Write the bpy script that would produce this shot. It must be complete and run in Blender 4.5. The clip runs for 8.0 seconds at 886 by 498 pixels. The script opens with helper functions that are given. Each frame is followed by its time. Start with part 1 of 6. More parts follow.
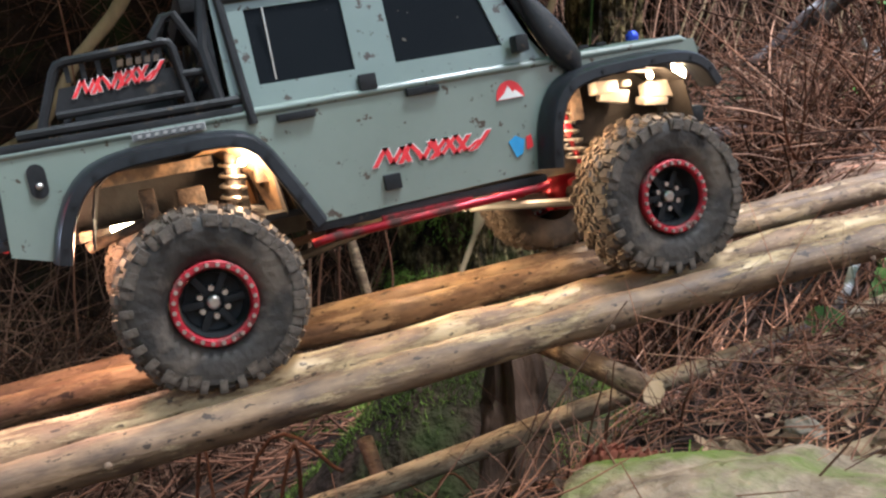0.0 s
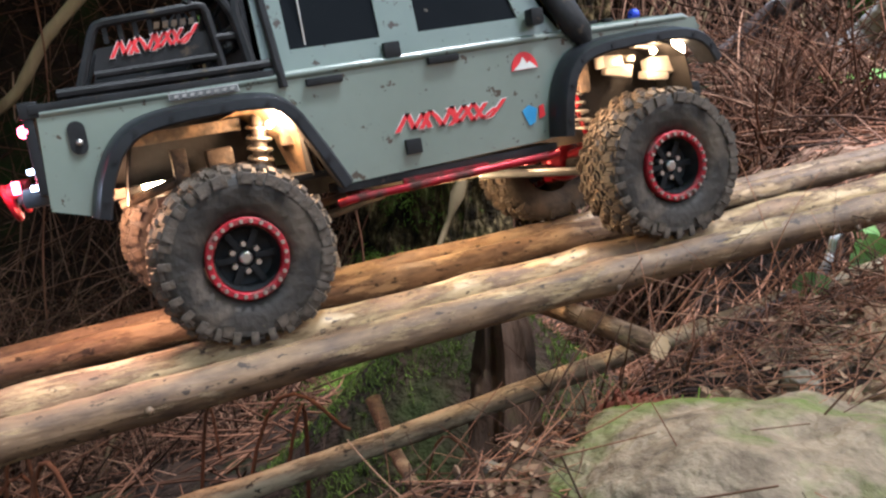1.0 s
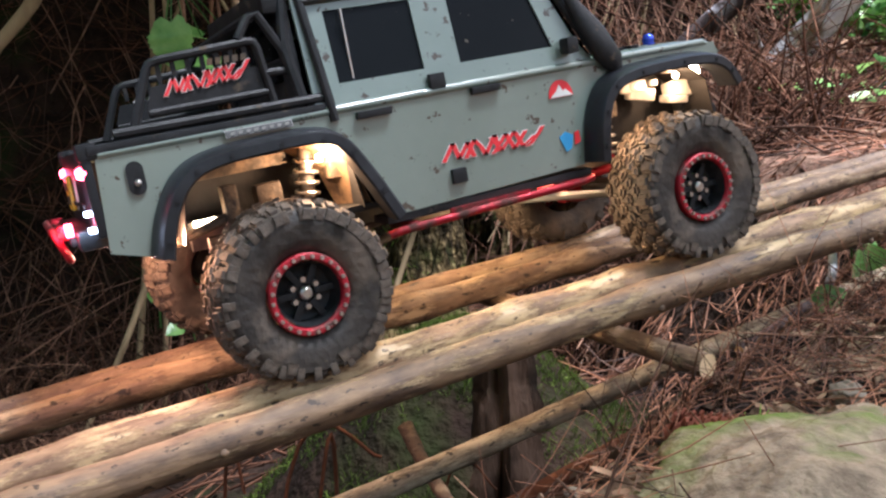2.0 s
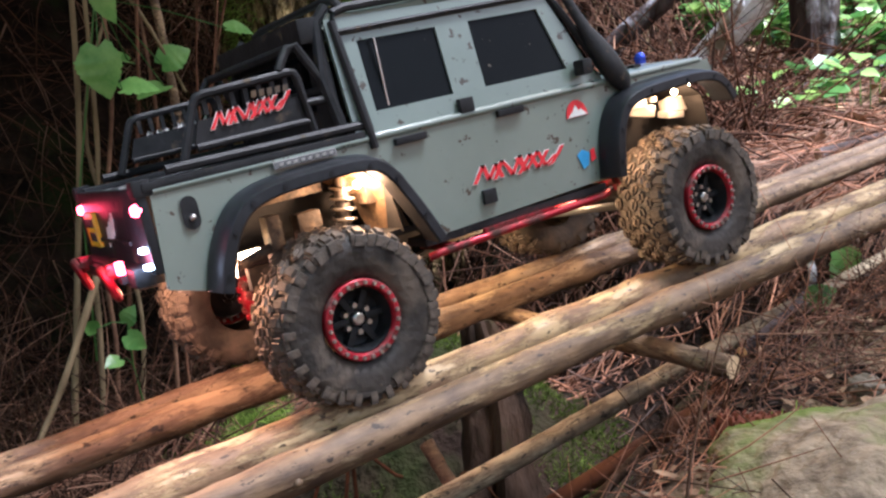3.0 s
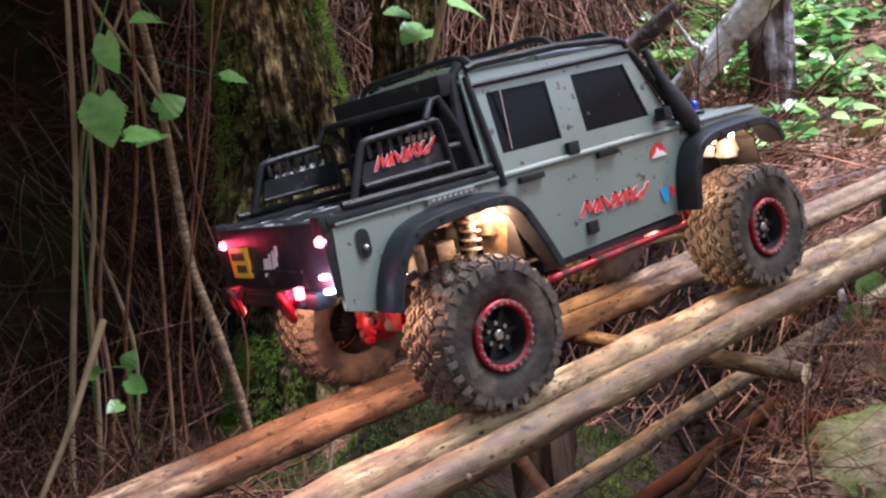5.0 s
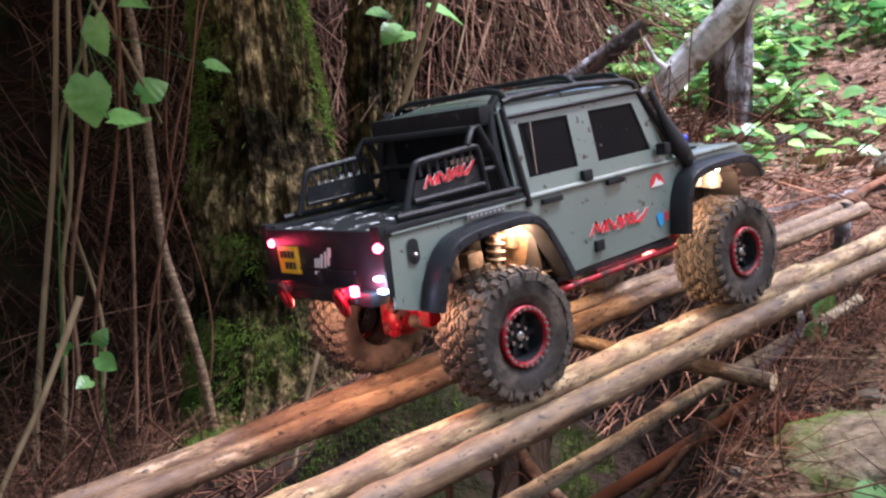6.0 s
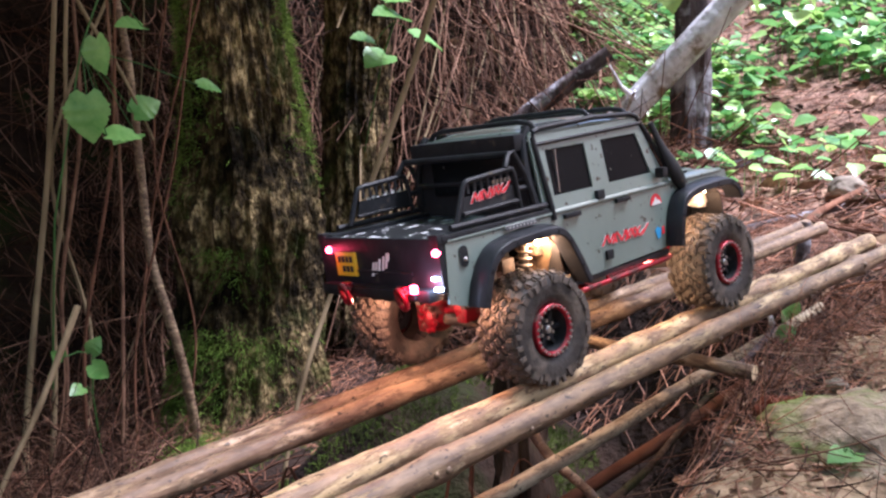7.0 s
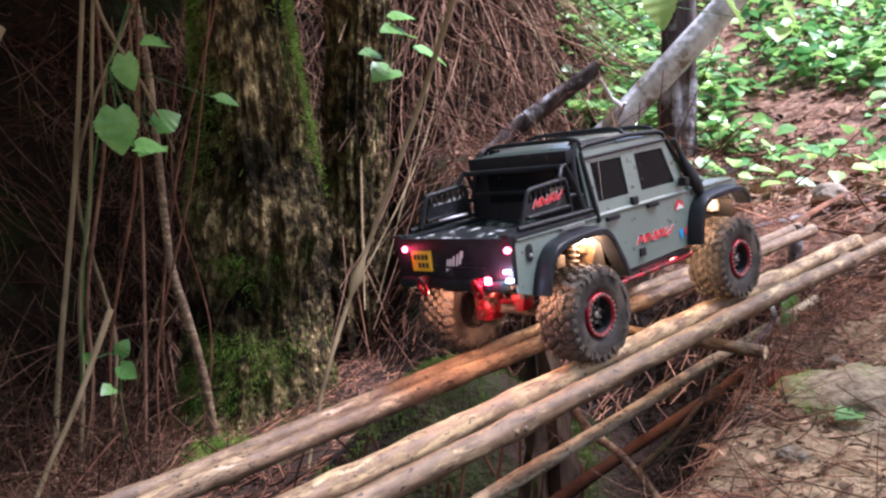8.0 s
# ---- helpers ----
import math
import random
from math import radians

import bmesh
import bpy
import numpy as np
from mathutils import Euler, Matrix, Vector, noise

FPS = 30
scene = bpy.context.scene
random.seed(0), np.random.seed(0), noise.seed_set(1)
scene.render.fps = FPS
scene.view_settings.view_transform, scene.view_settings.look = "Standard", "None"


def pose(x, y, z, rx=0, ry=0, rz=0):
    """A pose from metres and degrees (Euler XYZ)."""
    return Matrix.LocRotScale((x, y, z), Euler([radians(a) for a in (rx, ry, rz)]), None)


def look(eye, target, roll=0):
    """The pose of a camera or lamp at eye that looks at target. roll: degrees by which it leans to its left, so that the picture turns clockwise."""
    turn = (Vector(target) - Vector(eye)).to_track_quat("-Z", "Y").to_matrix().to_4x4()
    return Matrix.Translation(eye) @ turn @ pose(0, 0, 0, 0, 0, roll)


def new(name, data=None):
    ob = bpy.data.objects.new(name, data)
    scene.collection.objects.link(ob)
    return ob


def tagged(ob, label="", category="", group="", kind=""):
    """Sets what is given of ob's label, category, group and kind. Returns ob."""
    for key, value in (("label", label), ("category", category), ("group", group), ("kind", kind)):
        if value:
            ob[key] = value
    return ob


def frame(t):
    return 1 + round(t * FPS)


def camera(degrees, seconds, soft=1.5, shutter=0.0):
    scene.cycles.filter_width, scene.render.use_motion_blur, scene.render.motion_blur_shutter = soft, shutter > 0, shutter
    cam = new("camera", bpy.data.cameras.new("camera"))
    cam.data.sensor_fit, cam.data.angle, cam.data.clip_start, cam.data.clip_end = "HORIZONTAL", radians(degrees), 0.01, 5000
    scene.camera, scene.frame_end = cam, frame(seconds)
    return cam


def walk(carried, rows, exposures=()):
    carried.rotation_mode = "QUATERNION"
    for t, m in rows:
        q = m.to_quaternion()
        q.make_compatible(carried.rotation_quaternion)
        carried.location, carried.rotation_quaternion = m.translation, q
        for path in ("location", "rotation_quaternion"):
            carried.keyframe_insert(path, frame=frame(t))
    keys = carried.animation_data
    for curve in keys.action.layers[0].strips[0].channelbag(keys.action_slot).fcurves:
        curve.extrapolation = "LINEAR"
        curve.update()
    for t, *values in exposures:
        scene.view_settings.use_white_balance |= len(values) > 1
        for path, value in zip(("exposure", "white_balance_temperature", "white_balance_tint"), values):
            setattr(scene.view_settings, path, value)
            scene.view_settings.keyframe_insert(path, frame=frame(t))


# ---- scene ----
cam = camera(52.4, 8.0, 2.4)
PATH = [
    (0, (-0.2019, -0.6772, 0.5529), (0.1164, 0.2671, 0.4697), 0.47),
    (0.5, (-0.2314, -0.6885, 0.5228), (0.1102, 0.2485, 0.4495), 0.45),
    (1, (-0.2502, -0.6921, 0.5371), (0.1113, 0.2353, 0.4408), 1.33),
    (1.5, (-0.2862, -0.6804, 0.5445), (0.1043, 0.2357, 0.4536), 1.04),
    (3, (-0.4103, -0.6342, 0.5564), (0.1093, 0.2174, 0.4862), -2.34),
    (3.5, (-0.4537, -0.6239, 0.5571), (0.0915, 0.2125, 0.5012), -2.78),
    (4, (-0.4963, -0.6217, 0.5520), (0.0571, 0.2107, 0.5241), -3.71),
    (5.5, (-0.6116, -0.6491, 0.5597), (-0.0218, 0.1581, 0.5365), -1.91),
    (6, (-0.6778, -0.6688, 0.5716), (-0.0594, 0.1164, 0.5385), 0.12),
    (6.5, (-0.7479, -0.6889, 0.5681), (-0.1067, 0.0781, 0.5426), 0.91),
    (7, (-0.8270, -0.7199, 0.5632), (-0.1692, 0.0332, 0.5509), 0.71),
    (7.5, (-0.9094, -0.7420, 0.5424), (-0.2403, 0.0011, 0.5503), 0.53),
    (8, (-1.0088, -0.7727, 0.5533), (-0.3320, -0.0365, 0.5501), 0.31),
]
walk(cam, [(t, look(eye, target, roll)) for t, eye, target, roll in PATH], [(0, 1.55, 5500, 12), (1.5, 1.52, 5550, 15), (3, 1.47, 5550, 20), (5.5, 1.53, 5500, 25), (8, 1.67, 5450, 27)])

# ---- world and light ----
world = bpy.data.worlds.new("forest_sky")
scene.world = world
world.use_nodes = True
wn = world.node_tree.nodes
sky = wn.new("ShaderNodeTexSky")
sky.sky_type = "NISHITA"
sky.sun_disc = False
sky.sun_elevation = radians(52)
sky.sun_rotation = radians(120)
sky.altitude = 200
sky.air_density = 2.0
sky.dust_density = 4.0
world.node_tree.links.new(sky.outputs[0], wn["Background"].inputs[0])
wn["Background"].inputs[1].default_value = 0.075

sun = new("sun", bpy.data.lights.new("sun", "SUN"))
sun.data.energy = 5.0
sun.data.angle = radians(13)
sun.data.color = (1.0, 0.96, 0.9)
sun.matrix_world = look((0.9, -1.3, 4.0), (0, 0, 0))


# ---- materials ----
def mat(name, low, high, scale=20.0, rough=0.8, metal=0.0, bump=0.3, bump_scale=None, spot=None, spot_scale=6.0, spot_at=0.6, per_object=0.0, per_island=0.0, stretch=(1, 1, 1), bump_distance=0.002, coat=0.0, spot_soft=0.08, rough_spot=None):
    """Two-scale noise colour, grain relief, and an optional third colour in spots."""
    m = bpy.data.materials.new(name)
    m.use_nodes = True
    t = m.node_tree
    n, link = t.nodes, t.links.new
    b = n["Principled BSDF"]
    b.inputs["Roughness"].default_value = rough
    b.inputs["Metallic"].default_value = metal
    b.inputs["Specular IOR Level"].default_value = 0.10 if rough >= 0.8 else 0.5
    b.inputs["Coat Weight"].default_value = coat
    co = n.new("ShaderNodeTexCoord")
    mp = n.new("ShaderNodeMapping")
    mp.inputs["Scale"].default_value = stretch
    link(co.outputs["Object"], mp.inputs[0])
    a = n.new("ShaderNodeTexNoise")
    a.inputs["Scale"].default_value = scale
    a.inputs["Detail"].default_value = 6
    a.inputs["Roughness"].default_value = 0.65
    link(mp.outputs[0], a.inputs["Vector"])
    ramp = n.new("ShaderNodeValToRGB")
    ramp.color_ramp.elements[0].position, ramp.color_ramp.elements[1].position = 0.32, 0.68
    ramp.color_ramp.elements[0].color = (*low, 1)
    ramp.color_ramp.elements[1].color = (*high, 1)
    link(a.outputs[0], ramp.inputs[0])
    colour = ramp.outputs[0]
    if spot:
        s = n.new("ShaderNodeTexNoise")
        s.inputs["Scale"].default_value = spot_scale
        s.inputs["Detail"].default_value = 5
        s.inputs["Roughness"].default_value = 0.6
        link(co.outputs["Object"], s.inputs["Vector"])
        r2 = n.new("ShaderNodeMapRange")
        r2.inputs[1].default_value, r2.inputs[2].default_value = spot_at - spot_soft, spot_at + spot_soft
        link(s.outputs[0], r2.inputs[0])
        mx = n.new("ShaderNodeMixRGB")
        link(r2.outputs[0], mx.inputs[0])
        link(colour, mx.inputs[1])
        mx.inputs[2].default_value = (*spot, 1)
        colour = mx.outputs[0]
        if rough_spot is not None:
            r3 = n.new("ShaderNodeMapRange")
            r3.inputs[3].default_value, r3.inputs[4].default_value = rough, rough_spot
            link(r2.outputs[0], r3.inputs[0])
            link(r3.outputs[0], b.inputs["Roughness"])
    for amount, source, socket in ((per_object, "ShaderNodeObjectInfo", "Random"), (per_island, "ShaderNodeNewGeometry", "Random Per Island")):
        if amount:
            rnd = n.new(source)
            r4 = n.new("ShaderNodeMapRange")
            r4.inputs[3].default_value, r4.inputs[4].default_value = 1 - amount, 1 + amount
            link(rnd.outputs[socket], r4.inputs[0])
            hsv = n.new("ShaderNodeHueSaturation")
            link(r4.outputs[0], hsv.inputs["Value"])
            link(colour, hsv.inputs["Color"])
            colour = hsv.outputs[0]
    link(colour, b.inputs["Base Color"])
    if bump:
        f = n.new("ShaderNodeTexNoise")
        f.inputs["Scale"].default_value = bump_scale or scale * 3
        f.inputs["Detail"].default_value = 4
        link(mp.outputs[0], f.inputs["Vector"])
        bp = n.new("ShaderNodeBump")
        bp.inputs["Strength"].default_value = bump
        bp.inputs["Distance"].default_value = bump_distance
        link(f.outputs[0], bp.inputs["Height"])
        link(bp.outputs[0], b.inputs["Normal"])
    return m


def pole_wood(name, low, high, peeled, share):
    """Thin bark with long peeled patches, fibre lines along the pole and dark specks."""
    m = bpy.data.materials.new(name)
    m.use_nodes = True
    n, link = m.node_tree.nodes, m.node_tree.links.new
    b = n["Principled BSDF"]
    b.inputs["Specular IOR Level"].default_value = 0.35
    co = n.new("ShaderNodeTexCoord")

    def field(stretch, scale, detail=5, rough=0.6):
        mp = n.new("ShaderNodeMapping")
        mp.inputs["Scale"].default_value = stretch
        link(co.outputs["Object"], mp.inputs[0])
        t = n.new("ShaderNodeTexNoise")
        t.inputs["Scale"].default_value, t.inputs["Detail"].default_value, t.inputs["Roughness"].default_value = scale, detail, rough
        link(mp.outputs[0], t.inputs["Vector"])
        return t.outputs[0]

    def band(value, a, b0, lo=0.0, hi=1.0):
        r = n.new("ShaderNodeMapRange")
        r.inputs[1].default_value, r.inputs[2].default_value, r.inputs[3].default_value, r.inputs[4].default_value = a, b0, lo, hi
        link(value, r.inputs[0])
        return r.outputs[0]

    def blend(factor, first, second, kind="MIX"):
        mx = n.new("ShaderNodeMixRGB")
        mx.blend_type = kind
        link(factor, mx.inputs[0])
        for k, c in ((1, first), (2, second)):
            if isinstance(c, tuple):
                mx.inputs[k].default_value = (*c, 1)
            else:
                link(c, mx.inputs[k])
        return mx.outputs[0]

    fibre = field((0.16, 1, 1), 230, 4)
    patch = field((0.24, 1, 1), 60, 7, 0.74)
    colour = blend(band(field((0.4, 1, 1), 75), 0.34, 0.66), low, high)
    colour = blend(band(patch, share - 0.05, share + 0.05), colour, peeled)
    colour = blend(band(field((0.55, 1, 1), 190, 3), 0.61, 0.66, 0, 0.9), colour, tuple(0.28 * c for c in low))
    colour = blend(band(fibre, 0.35, 0.65, 0.0, 0.40), colour, (0.62, 0.58, 0.55), "MULTIPLY")
    link(colour, b.inputs["Base Color"])
    link(band(patch, share - 0.03, share + 0.03, 0.58, 0.42), b.inputs["Roughness"])
    relief = n.new("ShaderNodeMath")
    relief.operation = "MULTIPLY_ADD"
    link(band(patch, share - 0.03, share + 0.03, 0.8, 0.0), relief.inputs[0])
    relief.inputs[1].default_value = 0.7
    link(fibre, relief.inputs[2])
    bp = n.new("ShaderNodeBump")
    bp.inputs["Strength"].default_value, bp.inputs["Distance"].default_value = 0.8, 0.0014
    link(relief.outputs[0], bp.inputs["Height"])
    link(bp.outputs[0], b.inputs["Normal"])
    return m


def glow(name, colour, strength):
    m = bpy.data.materials.new(name)
    m.use_nodes = True
    b = m.node_tree.nodes["Principled BSDF"]
    b.inputs["Base Color"].default_value = (*colour, 1)
    b.inputs["Emission Color"].default_value = (*colour, 1)
    b.inputs["Emission Strength"].default_value = strength
    return m


PAINT = mat("green_grey_paint", (0.134, 0.176, 0.151), (0.172, 0.216, 0.189), 9, 0.34, 0, 0.06, 90, (0.055, 0.042, 0.030), 105, 0.640, coat=0.8, spot_soft=0.02, rough_spot=0.9)
BLACK = mat("black_plastic", (0.008, 0.009, 0.010), (0.022, 0.023, 0.025), 40, 0.5, 0, 0.2, 160, (0.07, 0.055, 0.04), 60, 0.66, spot_soft=0.03, rough_spot=0.9)
BLUEBLACK = mat("dark_flare_plastic", (0.008, 0.009, 0.011), (0.020, 0.022, 0.026), 30, 0.4, 0, 0.2, 120, (0.06, 0.048, 0.036), 45, 0.70, spot_soft=0.05, rough_spot=0.9)
RUBBER = mat("muddy_rubber", (0.022, 0.0175, 0.014), (0.090, 0.070, 0.052), 60, 0.70, 0, 0.6, 190, (0.21, 0.158, 0.112), 34, 0.59, spot_soft=0.14, rough_spot=0.95, bump_distance=0.002, per_object=0.16)
TYRE = mat("dark_muddy_rubber", (0.009, 0.0075, 0.006), (0.036, 0.028, 0.021), 38, 0.62, 0, 0.6, 150, (0.13, 0.098, 0.070), 19, 0.60, spot_soft=0.12, rough_spot=0.95, bump_distance=0.002)
RED_METAL = mat("red_anodised_metal", (0.20, 0.006, 0.014), (0.36, 0.014, 0.026), 40, 0.28, 0.6, 0.15, 150, (0.07, 0.032, 0.026), 60, 0.54, rough_spot=0.8)
RING = mat("red_beadlock_ring", (0.24, 0.005, 0.014), (0.38, 0.014, 0.026), 60, 0.45, 0.2, 0.1, 200, (0.11, 0.06, 0.05), 80, 0.58, rough_spot=0.9)
STEEL = mat("bright_steel", (0.45, 0.44, 0.42), (0.62, 0.60, 0.57), 60, 0.3, 0.9, 0.1, 200)
DARK_METAL = mat("dark_metal", (0.03, 0.028, 0.027), (0.07, 0.062, 0.055), 60, 0.45, 0.5, 0.2, 200, (0.12, 0.085, 0.055), 40, 0.56, rough_spot=0.9)
WELL = mat("dusty_inner_fender", (0.014, 0.010, 0.007), (0.085, 0.058, 0.036), 70, 0.65, 0, 0.6, 150, (0.20, 0.135, 0.080), 60, 0.60)
LINER = mat("tan_fender_liner", (0.19, 0.120, 0.060), (0.40, 0.270, 0.150), 45, 0.7, 0, 0.6, 150, (0.06, 0.038, 0.022), 38, 0.58)
DARK = mat("dark_underbody", (0.004, 0.004, 0.004), (0.012, 0.010, 0.009), 45, 0.7, 0, 0.4, 150)
BUCKET = mat("pale_headlight_housing", (0.5, 0.47, 0.42), (0.65, 0.62, 0.56), 40, 0.35, 0.2, 0.2)
GLASS = mat("black_window_glass", (0.005, 0.006, 0.007), (0.009, 0.010, 0.011), 5, 0.10, 0, 0.0, None, (0.11, 0.10, 0.085), 150, 0.70, spot_soft=0.02, rough_spot=0.8)
GLOSS = mat("grey_green_roof_glass", (0.020, 0.026, 0.024), (0.030, 0.037, 0.034), 5, 0.14, 0, 0.0)
RED_INK = mat("red_sticker", (0.62, 0.022, 0.03), (0.70, 0.035, 0.045), 60, 0.4, 0, 0.0)
WHITE_INK = mat("white_sticker", (0.68, 0.68, 0.66), (0.78, 0.78, 0.76), 60, 0.45, 0, 0.0)
BLUE_INK = mat("blue_sticker", (0.03, 0.25, 0.55), (0.05, 0.32, 0.62), 60, 0.4, 0, 0.0)
GREY_INK = mat("worn_pale_print", (0.20, 0.20, 0.19), (0.30, 0.30, 0.29), 60, 0.5, 0, 0.0)
DARK_INK = mat("dark_sticker", (0.02, 0.02, 0.02), (0.03, 0.03, 0.03), 60, 0.5, 0, 0.0)
YELLOW = mat("yellow_plate", (0.75, 0.45, 0.01), (0.82, 0.52, 0.02), 60, 0.4, 0, 0.0)
BED_PRINT = mat("printed_bed_cover", (0.012, 0.013, 0.015), (0.03, 0.03, 0.033), 30, 0.35, 0, 0.1, 120, (0.66, 0.66, 0.67), 46, 0.565, spot_soft=0.012, stretch=(0.55, 1, 1))
BLUE_BALL = mat("blue_metal", (0.03, 0.06, 0.5), (0.06, 0.10, 0.65), 40, 0.25, 0.6, 0.0)
TAIL = glow("red_tail_light", (1.0, 0.06, 0.10), 14)
WHITE_LED = glow("white_led", (0.70, 0.83, 1.0), 4.5)
WARM_LED = glow("warm_led", (1.0, 0.72, 0.40), 30)
BARK = pole_wood("pole_bark", (0.085, 0.054, 0.036), (0.245, 0.158, 0.088), (0.47, 0.340, 0.175), 0.59)
BRANCH = pole_wood("spotted_branch", (0.115, 0.080, 0.048), (0.32, 0.235, 0.140), (0.50, 0.395, 0.250), 0.50)
BARK_PALE = pole_wood("peeled_pole", (0.125, 0.072, 0.040), (0.30, 0.185, 0.102), (0.50, 0.355, 0.185), 0.51)
BARK_ORANGE = pole_wood("orange_brown_pole", (0.092, 0.055, 0.034), (0.25, 0.160, 0.095), (0.42, 0.292, 0.168), 0.55)
SLAB = mat("orange_bark", (0.15, 0.066, 0.028), (0.34, 0.175, 0.080), 60, 0.75, 0, 0.8, 160, stretch=(0.3, 1, 1))
SPLIT = mat("split_brown_wood", (0.13, 0.070, 0.040), (0.36, 0.235, 0.150), 30, 0.8, 0, 0.8, 80, stretch=(1, 1, 0.15), per_object=0.4)
CUT = mat("fresh_cut_wood", (0.55, 0.38, 0.20), (0.68, 0.50, 0.30), 40, 0.75, 0, 0.3)
TWIG = mat("dry_twigs", (0.030, 0.013, 0.008), (0.125, 0.058, 0.034), 7, 0.9, 0, 0.3, 60, per_island=0.85)
ROOT = mat("hanging_roots", (0.060, 0.030, 0.020), (0.24, 0.135, 0.088), 5, 0.85, 0, 0.4, 60, per_island=0.9)
NEEDLE = mat("red_pine_needles", (0.070, 0.026, 0.014), (0.33, 0.145, 0.076), 9, 0.75, 0, 0.0, per_island=0.85)
DEAD = mat("brown_dead_stems", (0.040, 0.020, 0.013), (0.19, 0.105, 0.066), 7, 0.85, 0, 0.3, 60, per_island=0.9)
CHIP = mat("brown_leaf_crumbs", (0.075, 0.042, 0.026), (0.33, 0.215, 0.135), 30, 0.85, 0, 0.4, 120, per_island=0.75)
# soil kept near black: shade of hollow and left bank is in the colour
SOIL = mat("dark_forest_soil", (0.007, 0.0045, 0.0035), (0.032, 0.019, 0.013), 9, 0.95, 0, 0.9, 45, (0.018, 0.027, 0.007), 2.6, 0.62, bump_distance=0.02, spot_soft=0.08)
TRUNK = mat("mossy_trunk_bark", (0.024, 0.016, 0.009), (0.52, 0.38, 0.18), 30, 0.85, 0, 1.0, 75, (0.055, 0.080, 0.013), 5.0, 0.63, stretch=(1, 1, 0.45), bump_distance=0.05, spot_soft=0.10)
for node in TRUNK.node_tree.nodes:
    # most of the bark is dark; highlights on its yellow crusts are in the colour
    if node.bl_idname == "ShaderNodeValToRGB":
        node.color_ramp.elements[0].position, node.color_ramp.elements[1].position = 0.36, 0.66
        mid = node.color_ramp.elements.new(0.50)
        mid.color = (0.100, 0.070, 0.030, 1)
nodes, link = TRUNK.node_tree.nodes, TRUNK.node_tree.links.new
place = nodes.new("ShaderNodeTexCoord")
# large random blotches multiply the bark colour darker
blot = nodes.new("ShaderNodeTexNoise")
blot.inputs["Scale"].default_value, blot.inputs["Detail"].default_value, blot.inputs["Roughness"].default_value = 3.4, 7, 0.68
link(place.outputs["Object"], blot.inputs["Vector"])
mottle = nodes.new("ShaderNodeMapRange")
mottle.inputs[1].default_value, mottle.inputs[2].default_value, mottle.inputs[3].default_value, mottle.inputs[4].default_value = 0.40, 0.56, 0.16, 1.0
link(blot.outputs[0], mottle.inputs[0])
blotted = nodes.new("ShaderNodeHueSaturation")
link(mottle.outputs[0], blotted.inputs["Value"])
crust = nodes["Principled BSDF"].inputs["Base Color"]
link(crust.links[0].from_socket, blotted.inputs["Color"])
link(blotted.outputs[0], crust)
FOREST_LITTER = mat("brown_leaf_litter", (0.12, 0.062, 0.042), (0.34, 0.215, 0.150), 18, 0.95, 0, 0.9, 70, (0.055, 0.030, 0.020), 6.0, 0.57, bump_distance=0.02, spot_soft=0.10)
DIRT = mat("trodden_brown_soil", (0.150, 0.100, 0.058), (0.43, 0.315, 0.195), 26, 0.95, 0, 0.9, 70, (0.055, 0.033, 0.022), 5.0, 0.58, bump_distance=0.012, spot_soft=0.10)
TRUNK_PALE = mat("pale_smooth_bark", (0.30, 0.28, 0.28), (0.76, 0.75, 0.77), 10, 0.5, 0, 0.7, 30, (0.14, 0.105, 0.065), 6, 0.55, bump_distance=0.01, spot_soft=0.05)
STUMP = mat("rotten_dark_stump", (0.018, 0.013, 0.012), (0.115, 0.088, 0.084), 12, 0.85, 0, 0.9, 30, (0.42, 0.42, 0.45), 6, 0.59, stretch=(1, 1, 0.2), bump_distance=0.02)
# darker copy of the moss, with the shade low down put into its colour
SHADE_MOSS = mat("deep_green_moss", (0.022, 0.036, 0.006), (0.085, 0.125, 0.020), 10, 0.9, 0, 0.4, 60, per_island=0.6)
ROTTEN = mat("rotten_wet_wood", (0.010, 0.007, 0.005), (0.080, 0.050, 0.034), 22, 0.85, 0, 1.0, 50, (0.035, 0.045, 0.012), 12, 0.62, stretch=(1, 1, 0.3), bump_distance=0.01)
MOSS = mat("green_moss", (0.060, 0.110, 0.016), (0.24, 0.350, 0.060), 10, 0.9, 0, 0.4, 60, per_island=0.5)
LEAF = mat("green_leaf", (0.12, 0.28, 0.060), (0.27, 0.46, 0.13), 14, 0.33, 0, 0.2, 60, per_island=0.5, per_object=0.2)
LEAF_YOUNG = mat("young_yellow_leaf", (0.24, 0.42, 0.085), (0.42, 0.58, 0.15), 14, 0.4, 0, 0.2, 60, per_object=0.3)
FERN = mat("fern_green", (0.045, 0.12, 0.022), (0.085, 0.19, 0.045), 20, 0.55, 0, 0.2, 60, per_island=0.25)
ROCK = mat("mossy_rock", (0.100, 0.074, 0.052), (0.34, 0.265, 0.185), 34, 0.85, 0, 1.0, 85, (0.110, 0.150, 0.032), 10, 0.530, bump_distance=0.008, spot_soft=0.07)
STONE = mat("grey_brown_stone", (0.13, 0.105, 0.080), (0.27, 0.23, 0.18), 10, 0.9, 0, 0.6, 40)
CONE = mat("pine_cone_brown", (0.10, 0.030, 0.018), (0.22, 0.075, 0.045), 30, 0.8, 0, 0.3)
